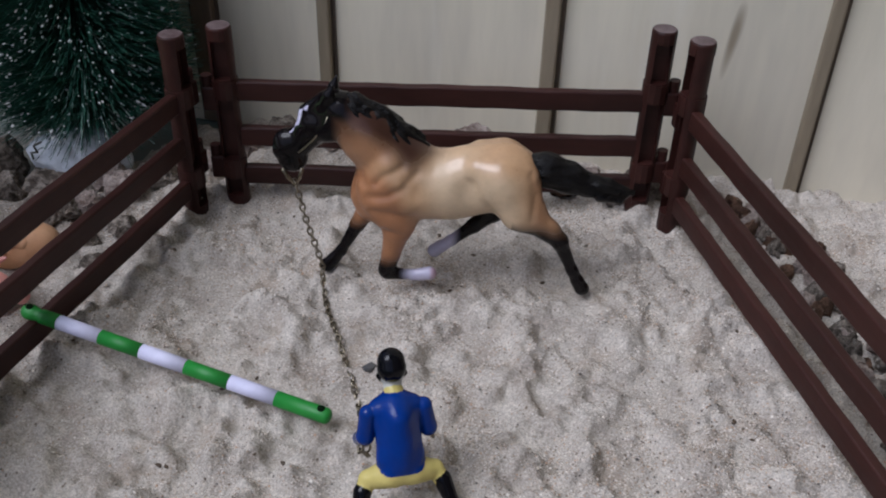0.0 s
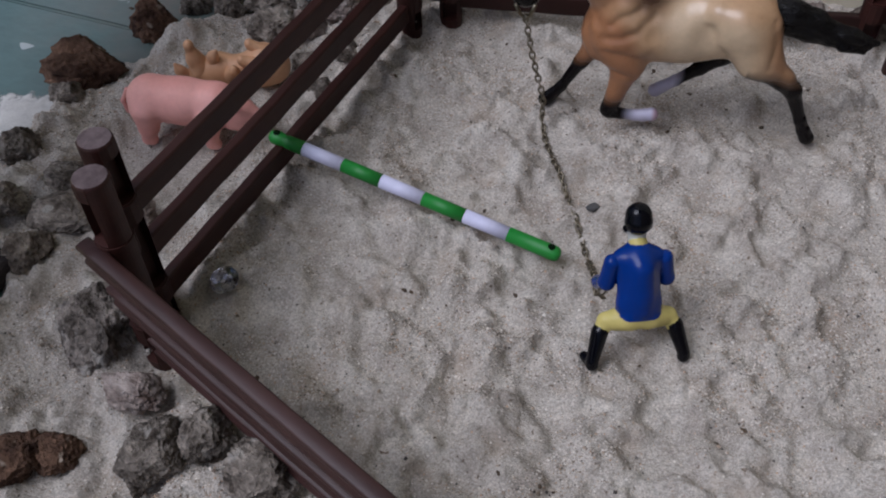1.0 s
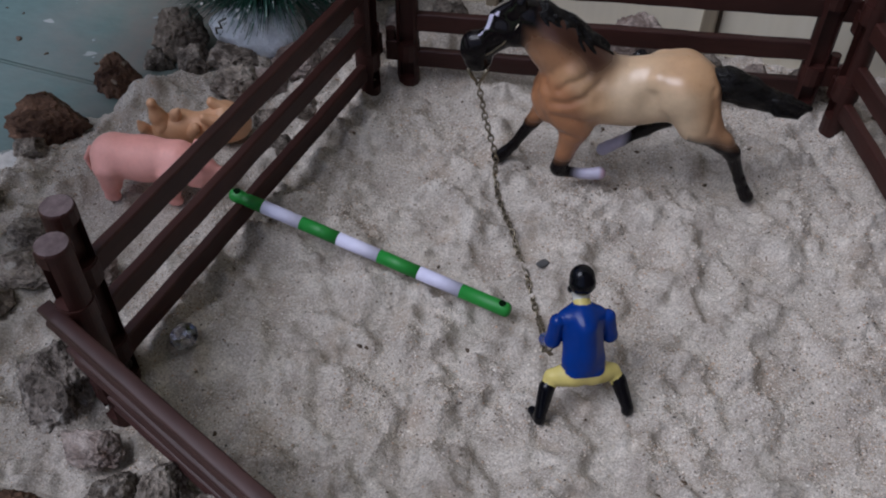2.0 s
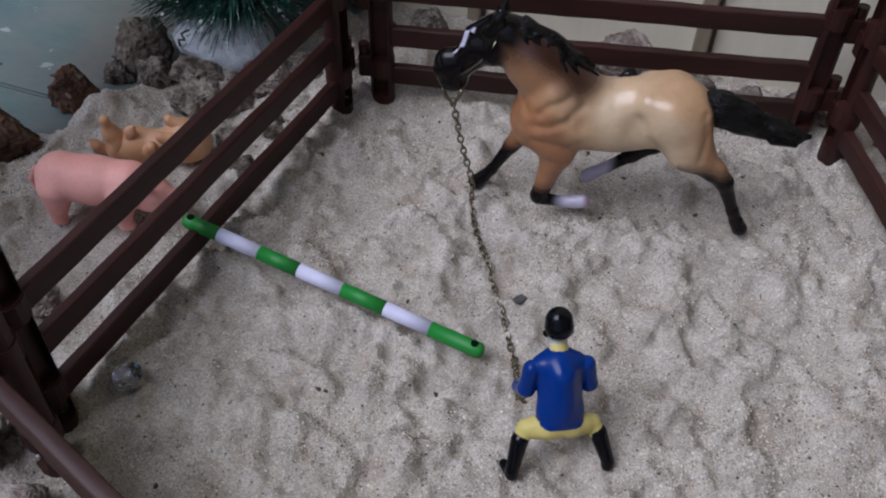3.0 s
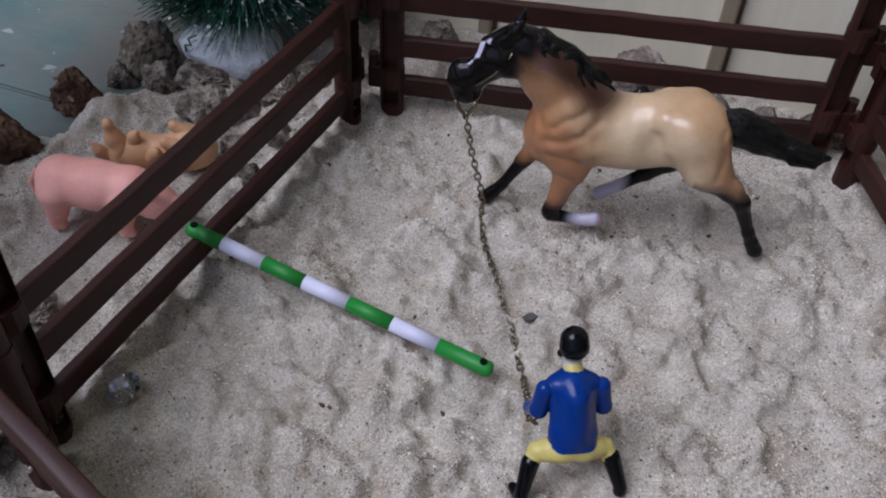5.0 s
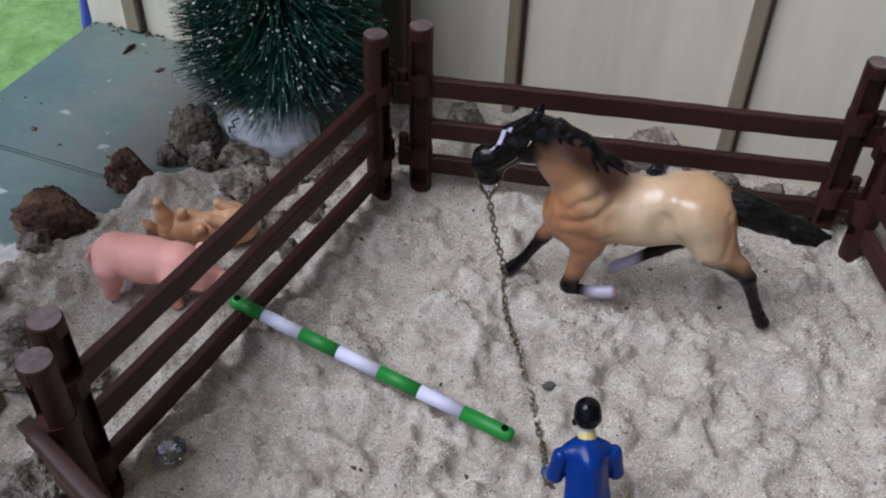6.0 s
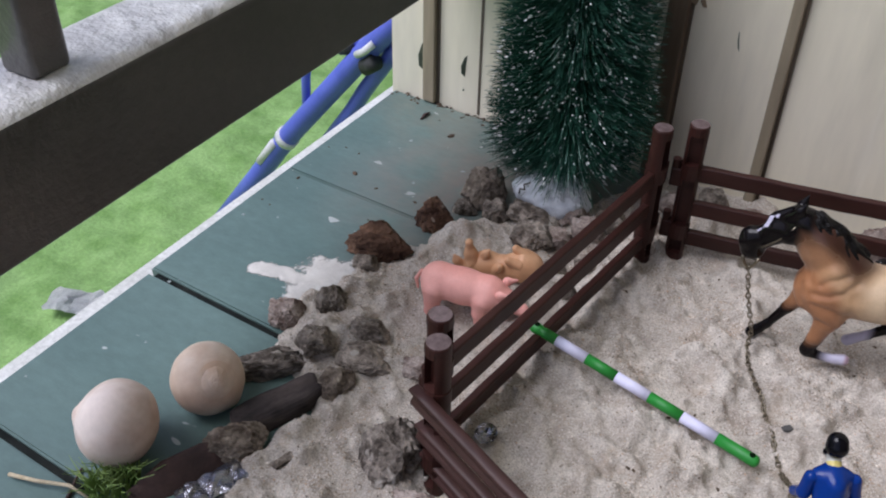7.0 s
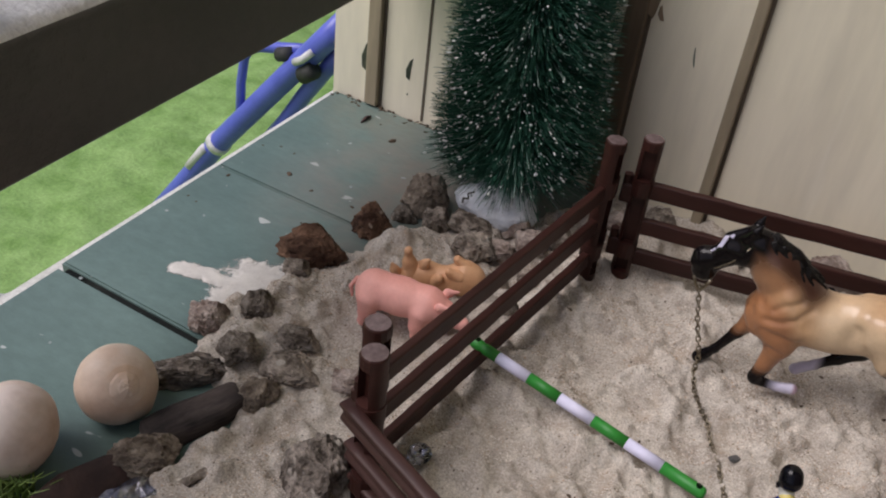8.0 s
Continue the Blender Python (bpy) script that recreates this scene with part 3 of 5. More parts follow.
# ---- the sand ----
BORDER = [(420, 350), (-160, 350), (-176, 318), (-194, 290), (-212, 270), (-228, 252), (-236, 230), (-245, 205), (-250, 182), (-256, 160), (-240, 142), (-226, 132), (-210, 123), (-213, 104), (-214, 86), (-212, 68),
          (-204, 40), (-198, -10), (-195, -130), (420, -130)]
# places where the sand is heaped or hollowed: x, y, reach, height
HEAPS = [(-196, 189, 24, -2.4), (-218, 246, 20, 5.5), (-205, 225, 16, 3), (-185, 90, 22, 4.5), (-178, 60, 30, 4), (-228, 178, 14, 2.5), (-160, 150, 14, 2.0), (-185, 185, 26, 1.0), (70, 150, 50, 3.0), (95, 300, 40, 3.0),
         (120, 320, 40, 3.5), (-20, 110, 40, 1.5), (-120, 240, 30, -1.2), (-30, 205, 22, -1.6), (2, 259, 13, 2.6), (-60, 190, 20, -1.0), (-140, 165, 14, -0.6), (20, 240, 34, 1.6), (5, 333, 34, -3.0), (-70, 336, 30, -2.0), (-120, 325, 30, 2.5), (-128, 193, 20, 2.5)]
EAST0, EASTD = np.array([28.0, 315.0]), np.array([0.425, -0.905])


def sand_height(x, y):
    x, y = np.asarray(x, float), np.asarray(y, float)
    wx, wy = x + 4 * fbm(x, y, 11, 1 / 18), y + 4 * fbm(x, y, 12, 1 / 18)
    h = 2.9 * fbm(wx, wy, 1, 1 / 14, 2) + 1.7 * (0.6 - 2.0 * np.abs(fbm(wx, wy * 0.75, 2, 1 / 12, 2))) - 2.8 * smooth(0.12, 0.75, fbm(wx, wy, 6, 1 / 10, 2)) + 1.75 * fbm(x, y, 3, 1 / 5.5, 3) + 0.75 * fbm(x, y, 5, 1 / 2.6, 2) + 0.9 * fbm(x, y, 4, 1 / 45, 2)
    u, v = 0.82 * x + 0.57 * y, 0.82 * y - 0.57 * x
    h = h + 1.3 * fbm(u * 0.38 + 2 * fbm(x, y, 14, 1 / 16), v, 15, 1 / 8.5, 2) * smooth(-0.4, 0.5, fbm(x, y, 16, 1 / 40, 2)) + 1.0 * fbm(u, v * 0.45, 17, 1 / 6.5, 2) * smooth(0.3, -0.5, fbm(x, y, 16, 1 / 40, 2))
    h = np.where(h < -1.0, -1.0 - 2.2 * np.tanh((-1.0 - h) / 2.2), h)
    for cx, cy, reach, tall in HEAPS:
        h = h + tall * np.exp(-((x - cx) ** 2 + (y - cy) ** 2) / (reach * reach))
    h = np.maximum(h, -3.4 + 0.05 * h)
    side = (x - EAST0[0]) * -EASTD[1] * -1 + (y - EAST0[1]) * EASTD[0] * -1
    h = h - 1.5 * np.exp(-((side - 11) / 2.6) ** 2) * smooth(330, 280, y)
    near, inside = np.full(x.shape, 1e9), np.zeros(x.shape, bool)
    for (ax, ay), (bx_, by_) in zip(BORDER, BORDER[1:] + BORDER[:1]):
        dx, dy = bx_ - ax, by_ - ay
        s = np.clip(((x - ax) * dx + (y - ay) * dy) / (dx * dx + dy * dy), 0, 1)
        near = np.minimum(near, np.hypot(x - ax - s * dx, y - ay - s * dy))
        cross = (ay > y) != (by_ > y)
        inside ^= cross & (x < ax + (y - ay) * dx / (dy if dy else 1e-9))
    near = np.where(inside, near, -near)
    near = np.where((y > 300) & (x > -150), 40, near)
    rim = smooth(-5, 9, near + 3.5 * fbm(x, y, 7, 1 / 9, 3))
    return DECK_Z - 2.2 + (h - DECK_Z + 2.2) * rim


def ground_z(x, y):
    return float(max(sand_height([x], [y])[0], DECK_Z))


STEP = 1.05
gx, gy = np.arange(-290, 260, STEP), np.append(np.arange(-125, 349.5, STEP), 349.9)
X, Y = np.meshgrid(gx, gy, indexing="ij")
Zs = sand_height(X.ravel(), Y.ravel())
ids = np.arange(X.size).reshape(X.shape)
quads = np.stack([ids[:-1, :-1], ids[1:, :-1], ids[1:, 1:], ids[:-1, 1:]], -1).reshape(-1, 4)
quads = quads[(Zs[quads] > DECK_Z - 1.6).any(1)]
me = bpy.data.meshes.new("sand")
me.from_pydata((np.stack([X.ravel(), Y.ravel(), Zs], -1) * MM).tolist(), [], quads.tolist())
me.materials.append(SAND)
me.shade_smooth()
tagged(new("sand", me), "pale loose sand spread over the deck, raked and dented", "sand", kind="stuff")

# coarse loose grains lying on the sand, gathered in drifts
rng = np.random.RandomState(27)
px_, py_ = rng.uniform(-262, 130, 400000), rng.uniform(40, 348, 400000)
drift = smooth(-0.55, 0.75, fbm(px_, py_, 61, 1 / 26, 3) + 0.25 * fbm(px_, py_, 62, 1 / 6, 2))
pz_ = sand_height(px_, py_)
keep = (rng.rand(px_.size) < 0.12 + 0.75 * drift) & (pz_ > DECK_Z + 0.8)
px_, py_, pz_ = px_[keep][:150000], py_[keep][:150000], pz_[keep][:150000]
size = 0.14 + 0.27 * rng.rand(px_.size) ** 2.0 + 0.28 * (rng.rand(px_.size) > 0.985)
spin = rng.uniform(0, 2 * math.pi, px_.size)
shape = np.array([(1, 0, 0), (0, 1, 0), (-1, 0, 0), (0, -1, 0), (0, 0, 0.8), (0, 0, -0.8)], float)
jag = shape[None] * rng.uniform(0.65, 1.25, (px_.size, 6, 1)) * size[:, None, None]
gv = np.stack([jag[..., 0] * np.cos(spin)[:, None] - jag[..., 1] * np.sin(spin)[:, None] + px_[:, None], jag[..., 0] * np.sin(spin)[:, None] + jag[..., 1] * np.cos(spin)[:, None] + py_[:, None],
               jag[..., 2] + (pz_ + 0.25 * size)[:, None]], -1).reshape(-1, 3)
tri = np.array([(0, 1, 4), (1, 2, 4), (2, 3, 4), (3, 0, 4), (1, 0, 5), (2, 1, 5), (3, 2, 5), (0, 3, 5)])
gf = (tri[None] + 6 * np.arange(px_.size)[:, None, None]).reshape(-1, 3)
me = bpy.data.meshes.new("sand_grains")
me.from_pydata((gv * MM).tolist(), [], gf.tolist())
me.materials.append(GRAIN)
tagged(new("sand_grains", me), "coarse mixed pale and brown sand grains", "sand", kind="stuff")

# white sand spilled on the boards
SPX, SPY = np.meshgrid(np.arange(-298, -232, 0.5), np.arange(158, 208, 0.5), indexing="ij")
sx, sy = SPX.ravel(), SPY.ravel()
blob = np.minimum(np.hypot((sx + 250) / 15, (sy - 188) / 11) - 1, np.hypot(np.maximum(np.abs(sx + 272) - 12, 0) / 4, (sy - 178.5 - 0.22 * (sx + 272)) / 3.6) - 1)
blob = np.minimum(blob, np.hypot((sx + 253) / 9, (sy - 172) / 9) - 1)
dense = smooth(0.75, -0.45, blob + 0.26 * fbm(sx, sy, 31, 1 / 7, 3) + 0.16 * fbm(sx, sy, 34, 1 / 2.2, 2))
sz = DECK_Z + 0.12 + 0.8 * dense * dense + 0.10 * dense * fbm(sx, sy, 33, 1 / 2.5, 2)
ids = np.arange(SPX.size).reshape(SPX.shape)
quads = np.stack([ids[:-1, :-1], ids[1:, :-1], ids[1:, 1:], ids[:-1, 1:]], -1).reshape(-1, 4)
quads = quads[(dense[quads] > 0.02).any(1)]
me = bpy.data.meshes.new("sand_spill")
me.from_pydata((np.stack([sx, sy, sz], -1) * MM).tolist(), [], quads.tolist())
me.materials.append(SPILL)
me.shade_smooth()
me.attributes.new("Dust", "FLOAT", "POINT").data.foreach_set("value", dense.astype(np.float32))
tagged(new("sand_spill", me), "fine white sand spilled on the deck boards", "sand", kind="stuff")

# ---- the toy fence: panels of two slotted posts and three rails ----
RAILS = (9.0, 25.0, 43.0)


def post_mesh():
    """A round post with deep square slots on both faces, bridged where the clips sit."""
    bm = bmesh.new()
    R, half, web, n = 4.3, 2.75, 0.75, 9
    edge_a = math.acos(half / R)

    def outline(deep):
        pts = []
        for base in (0, math.pi):
            span = [base - edge_a + 2 * edge_a * k / n for k in range(n + 1)]
            pts += [(R * math.cos(a), R * math.sin(a)) for a in span]
            last, sign = pts[-1], 1 if base == 0 else -1
            y_far = web * sign if deep else R * math.sin(edge_a) * sign * 1.12
            y_mid = web * sign if deep else R * sign
            pts += [(last[0], y_far if deep else last[1] * 1.06), (last[0] * 0.35, y_mid), (-last[0] * 0.35, y_mid), (-last[0], y_far if deep else last[1] * 1.06)]
        return pts

    full, groove = outline(False), outline(True)
    m_ = len(full)
    rings = []
    for z0, z1, shape, k in ((-7, 1.2, full, 1), (1.2, 8.6, groove, 1), (8.6, 9.2, full, 1), (9.2, 16.2, full, 1.07), (16.2, 16.8, full, 1), (16.8, 40.4, groove, 1), (40.4, 41.0, full, 1), (41.0, 47.6, full, 1.07),
                              (47.6, 48.2, full, 1), (48.2, 62.4, groove, 1), (62.4, 66.0, full, 1), (66.5, 66.5, full, 0.97), (66.9, 66.9, full, 0.90)):
        for z in (z0, z1) if z1 > z0 else (z0,):
            rings.append([bm.verts.new((x * k, y * k, z)) for x, y in shape])
    for r0, r1 in zip(rings, rings[1:]):
        for k in range(m_):
            bm.faces.new((r0[k], r0[(k + 1) % m_], r1[(k + 1) % m_], r1[k]))
    bm.faces.new(list(reversed(rings[0])))
    # the cap is paler: dust, with the sheen of the sky painted in
    bm.faces.new(rings[-1]).material_index = 1
    bmesh.ops.recalc_face_normals(bm, faces=bm.faces)
    return mesh_of("post", bm, (FENCE, POSTTOP))


def rail_mesh(length, grooved=False):
    """A moulded rail with a worn, slightly wavy face; some have grooves along it."""
    bm = bmesh.new()
    if grooved:
        half_ = [(1.7, 4.2), (2.3, 3.8), (2.4, 3.0), (2.1, 2.2), (1.3, 1.5), (0.8, 0.6), (0.9, -0.8), (1.6, -1.6), (2.3, -2.4), (2.4, -3.2), (2.2, -3.8), (1.5, -4.2)]
        section = [(-y, z) for y, z in reversed(half_)] + half_
    else:
        section = [(-2.0, -3.4), (-2.08, 0.0), (-2.0, 3.3), (-1.75, 3.75), (-1.4, 3.95), (1.4, 3.95), (1.75, 3.75), (2.0, 3.3), (2.08, 0.0), (2.0, -3.4), (1.5, -4.0), (-1.5, -4.0)]
    rings = []
    for i in range(25):
        x = length * i / 24
        w = 0.12 * math.sin(i * 1.7) + 0.08 * math.sin(i * 0.6)
        rings.append([bm.verts.new((x, 0.85 * y * (1 + 0.03 * math.sin(i * 2.1)), 0.94 * z + w)) for y, z in section])
    n = len(section)
    for r0, r1 in zip(rings, rings[1:]):
        for k in range(n):
            bm.faces.new((r0[k], r1[k], r1[(k + 1) % n], r0[(k + 1) % n]))
    bm.faces.new(rings[0])
    bm.faces.new(list(reversed(rings[-1])))
    # grooved rails get a lighter worn brown that includes their sheen
    return mesh_of("rail", bm, WORNSHEEN if grooved else FENCE, grooved)


def clip_mesh():
    bm = bmesh.new()
    box(bm, (2.5, -2.4, -4.5), (8.2, 2.4, 4.5), 0.7, 2)
    tube(bm, [(6.4, 0, 4), (6.4, 0, 8.5)], 1.9, 12)
    return mesh_of("clip", bm, FENCE)


POST, RAIL, CLIP = post_mesh(), rail_mesh(144), clip_mesh()
LONGRAIL = rail_mesh(156, True)


def fence_panel(x, y, dx, dy, label, outside=0.0, rails=RAILS, lifts=(0, 0)):
    a = math.degrees(math.atan2(dy, dx))
    f = thing("fence_panel", label, "toy fence", put(x, y, 0, 0, 0, a), "paddock fence panels")
    for s, up in zip((0, 150), lifts):
        part("post", POST, None, f, at=put(s, 0, up))
    for z in rails:
        part("rail", LONGRAIL if outside else RAIL, None, f, at=put(-5 if outside else 3, outside * (0.25 + 0.75 * (z - 9) / 34), z, 5 if outside else 0))
    if not outside:
        for s, flip in ((0, 180), (150, 0)):
            for z in (15.5, 43):
                part("clip", CLIP, None, f, at=put(s, 0, z - (3 if flip else 0), 0, 0, flip))
    return f


fence_panel(-156, 128, 13.5, 151.5, "brown plastic toy fence panel beside the pigs", 0.0, (8.8, 26.3, 43.0))
fence_panel(-131, 289, 146, 33, "brown plastic toy fence panel behind the horse", lifts=(0, 3.2))
fence_panel(28, 315, 0.425, -0.905, "brown plastic toy fence panel with shell rubble behind it", lifts=(3.4, 0))
fence_panel(-149.5, 117, 0.935, -0.354, "brown plastic toy fence panel against dark rough stones", -5.5)

# ---- the toy horse ----
HORSE_LIMBS = [
    ((29, 0, 38.4), 12.2, (44, 0, 38.4), 10.9), ((44, 0, 38.4), 10.9, (52, 0, 40.4), 9.9, 4), ((52, 0, 40.4), 9.9, (60.5, 0, 42.2), 10.9, 5), ((27, 0, 44), 11.0, (18, 0, 54), 8.4, 5), ((18, 0, 54), 8.4, (11, 0, 60.5), 6.0, 4),
    ((22, 0, 34), 9.0, (27, 0, 36), 10, 4), ((10, 0, 60), 5.6, (2, 0, 54.5), 5.0, 3), ((2, 0, 54.6), 4.7, (-4.6, 0, 47.0), 4.4, 2.5), ((-6.4, 0, 48.6), 4.7, (-5.4, 0, 43.6), 4.8, 1.5), ((0, 0, 60), 2.2, (6, 0, 64), 2.6, 3),
    ((6.0, -2.4, 63.4), 1.9, (7.6, -2.8, 66.6), 1.9, 1.0), ((7.6, -2.8, 66.6), 1.8, (9.2, -2.8, 70.4), 0.4, 0.6), ((6.8, 2.6, 64), 1.9, (8.0, 3.0, 67), 1.7, 1.0), ((8.0, 3.0, 67), 1.6, (9.0, 3.2, 70.6), 0.4, 0.6),
    # hind leg on the ground
    ((63.0, -4.8, 41), 8.3, (66.5, -6.2, 34), 6.2, 4), ((66.5, -6.3, 34), 6.0, (75.0, -6.5, 28), 3.5, 3), ((75.0, -6.5, 28), 3.4, (79.0, -6.3, 24.0), 2.8, 1.5), ((79.0, -6.3, 24.0), 2.5, (84.0, -5.8, 12.8), 1.75, 1.2),
    ((84.0, -5.8, 12.8), 1.9, (86.0, -5.5, 8.8), 2.0, 1.2), ((86.0, -5.5, 8.6), 2.1, (87.8, -5.3, 5.6), 2.5, 1),
    # hind leg swung forward
    ((60, 5.5, 37), 7.4, (59, 6.5, 28.5), 4.8, 4), ((59, 6.5, 28.5), 4.4, (57.5, 6.5, 24.5), 3.4, 2), ((57.5, 6.5, 24.8), 3.2, (51.5, 6.2, 18.8), 2.5, 1.5), ((51.5, 6.2, 18.8), 2.3, (44.5, 6, 12.6), 1.8, 1.2), ((44.5, 6, 12.6), 2.0, (41, 6, 9.8), 2.0, 1), ((41, 6, 9.8), 2.0, (38.8, 6, 7.8), 2.4, 1),
    # foreleg folded
    ((24, -6, 35), 7.2, (28.5, -7, 26), 5.0, 4), ((28.5, -7, 26), 4.7, (26.3, -7.6, 15), 2.9, 2), ((26.3, -7.6, 15), 2.8, (24.8, -7.6, 8.5), 2.9, 1.2), ((25.2, -7.6, 7.4), 2.3, (33, -7, 6.8), 1.7, 1), ((33, -7, 6.8), 1.9, (36, -6.8, 7.0), 2.0, 1), ((36, -6.8, 7.2), 2.0, (38.6, -6.5, 7.6), 2.4, 1),
    # foreleg stretched
    ((21, 5.0, 33), 6.4, (17.8, 4.0, 25), 4.2, 4), ((17.8, 4.0, 25), 3.7, (13.6, 3.0, 18), 2.5, 2), ((13.6, 3.0, 18), 2.3, (8.0, 1.8, 7.8), 1.7, 1.2), ((8.0, 1.8, 7.8), 1.9, (5.6, 1.6, 4.6), 2.0, 1), ((5.6, 1.6, 4.6), 2.0, (3.0, 1.4, 1.7), 2.5, 1),
    # muscle of the breast and haunch
    ((19.2, -4.0, 32), 4.2, (27, -8.4, 29), 4.2, 1.3), ((18.6, -5.6, 38.5), 2.8, (27, -9.6, 37), 2.6, 1.0), ((20.5, -6.4, 43.5), 2.4, (29, -9.6, 42), 2.2, 1.2), ((19, 4, 33), 4.0, (22, 6, 30), 4.0, 2.5), ((24, -8.2, 41), 2.4, (34, -9.6, 36), 2.0, 2.5), ((66, -7, 40), 3.5, (70, -5, 34), 3.0, 3)]
MANE = [((9.0, 0, 64.2), 2.0, (15, 0.2, 63.8), 2.8, 1.5), ((15, 0.2, 63.6), 2.9, (23, 0.4, 59.4), 2.9, 1.5), ((23, 0.4, 59.4), 2.9, (30, 0.8, 54.0), 2.5, 1.5), ((30, 0.8, 54.0), 2.2, (36, 1.0, 49.6), 1.3, 1.5),
        ((11, -1.8, 64.0), 1.9, (14.0, -4.4, 60.2), 1.4, 1.0), ((14.5, -2.2, 63.2), 2.1, (17.5, -5.0, 58.6), 1.4, 1.0), ((18, -2.4, 61.8), 2.2, (21, -5.2, 56.8), 1.4, 1.0), ((21.5, -2.4, 59.8), 2.2, (24.5, -5.2, 54.6), 1.3, 1.0), ((25, -2.2, 57.4), 2.0, (28, -4.8, 52.4), 1.2, 1.0), ((28.5, -1.8, 54.8), 1.8, (32.5, -4.2, 49.8), 1.0, 1.0),
        ((20, 2, 61.6), 1.6, (28, 3.4, 57.4), 1.0, 0.8), ((27, 2.4, 57.0), 1.6, (35, 3.6, 51.6), 1.0, 0.8), ((10, -0.5, 65.2), 1.3, (6.5, -0.8, 65.2), 0.9, 1)]
TAIL = [((67, 0, 45.6), 4.2, (73, 0.8, 45.0), 5.2, 2), ((73, 0.8, 45.0), 5.2, (80, 1.5, 42.4), 4.9, 2), ((80, 1.5, 42.4), 4.9, (86.6, 2, 39.9), 3.5, 2), ((86.6, 2, 39.9), 3.4, (92.2, 2.5, 38.7), 3.2, 2), ((92.2, 2.5, 38.7), 3.1, (96.4, 3, 37.4), 2.3, 1.5), ((96.4, 3, 37.4), 2.2, (100.4, 4, 37.2), 0.8, 1.5),
        ((89, -0.4, 41.2), 1.7, (95, 0.4, 39.4), 1.3, 0.7), ((90, -0.4, 37.4), 1.6, (96.5, 1.2, 35.8), 1.0, 0.7)]
# muscles, alike on both sides: hip, thigh, stifle, shoulder, cheek and ribs
MUSCLES = [((53.0, -5.4, 45.8), 5.2, (59.0, -6.0, 44.6), 5.8, 4.0), ((60.0, -5.6, 44.0), 7.4, (65.5, -6.4, 37.0), 5.4, 2.5), ((57.8, -6.6, 41.0), 4.2, (62.0, -7.0, 37.6), 4.0, 2.0), ((66.2, -4.6, 43.5), 4.8, (68.6, -5.6, 36.0), 3.6, 2.0),
           ((25.8, -6.8, 46.5), 4.0, (21.2, -6.2, 38.6), 4.4, 2.2), ((23.4, -7.4, 36.2), 3.8, (30.6, -8.0, 34.4), 3.8, 1.4), ((24.0, -7.0, 31.4), 4.5, (29.4, -7.4, 28.4), 4.2, 1.2), ((18.0, -3.0, 33.4), 4.6, (19.4, -4.6, 29.8), 4.0, 1.5),
           ((6.6, -2.6, 55.2), 3.6, (8.8, -2.4, 57.6), 3.4, 1.5), ((0.8, -2.6, 56.4), 1.2, (2.4, -2.8, 57.2), 1.1, 0.8), ((37, -3.0, 36.5), 8.6, (44, -2.8, 37.6), 8.4, 4.0), ((-9.0, -2.0, 46.6), 1.7, (-8.0, -2.8, 47.6), 1.4, 0.8)]
# creases between the muscles, as lines of (x, z): depth, width
CREASES = [(((20.8, 37.8), (26.2, 38.8), (31.5, 42.6), (34.2, 45.4)), 0.85, 1.4), (((22.4, 42.2), (25.0, 45.4), (30.0, 47.6)), 0.8, 1.2), (((21.5, 33.4), (26.5, 33.2), (31.0, 31.6)), 0.5, 1.1), (((25.0, 26.2), (29.5, 24.8)), 0.6, 1.2),
           (((51.0, 44.0), (53.0, 39.0), (57.0, 35.0)), 0.8, 1.7), (((68.6, 47.0), (70.2, 41.0), (69.8, 34.0)), 0.6, 1.1), (((34.5, 41.0), (35.2, 35.0), (33.5, 30.0)), 0.45, 1.8), (((13.5, 52.5), (16.5, 46.0), (19.0, 41.0)), 0.35, 1.5), (((-1.6, 43.2), (-2.6, 46.8)), 0.5, 0.7)]


def horse_body(p):
    x, y, z = p.T
    d = limbs(HORSE_LIMBS, 0.86, 2.0)(p)
    near_side = np.stack([x, -np.abs(y), z], -1)
    e = limbs(MUSCLES, 0.86, 2.0)(near_side)
    h = np.maximum(2.2 - np.abs(d - e), 0) / 2.2
    d = np.minimum(d, e) - h * h * 2.2 / 4
    # hollow of the flank and dip behind the withers
    d = d + 1.5 * np.exp(-((x - 49.6) / 3.6) ** 2 - ((z - 41.5) / 6.0) ** 2) * smooth(2, 6, np.abs(y)) + 0.9 * np.exp(-((x - 41) / 6) ** 2) * smooth(44, 49, z)
    for line, deep, wide in CREASES:
        near = np.full(len(p), 1e9)
        for (ax, az), (bx_, bz) in zip(line, line[1:]):
            s = np.clip(((x - ax) * (bx_ - ax) + (z - az) * (bz - az)) / ((bx_ - ax) ** 2 + (bz - az) ** 2), 0, 1)
            near = np.minimum(near, np.hypot(x - ax - s * (bx_ - ax), z - az - s * (bz - az)))
        d = d + deep * np.exp(-(near / wide) ** 2) * (y < -2)
    return d


def strands(pieces, lean, deep=0.24):
    inner = limbs(pieces, 0.86, 1.2)
    def field(p):
        s = p[:, 0] * lean[0] + p[:, 2] * lean[1]
        return inner(p) + deep * np.sin(3.1 * s + 1.6 * np.sin(0.45 * p[:, 0]) + 0.9 * p[:, 1]) - 0.1
    return field


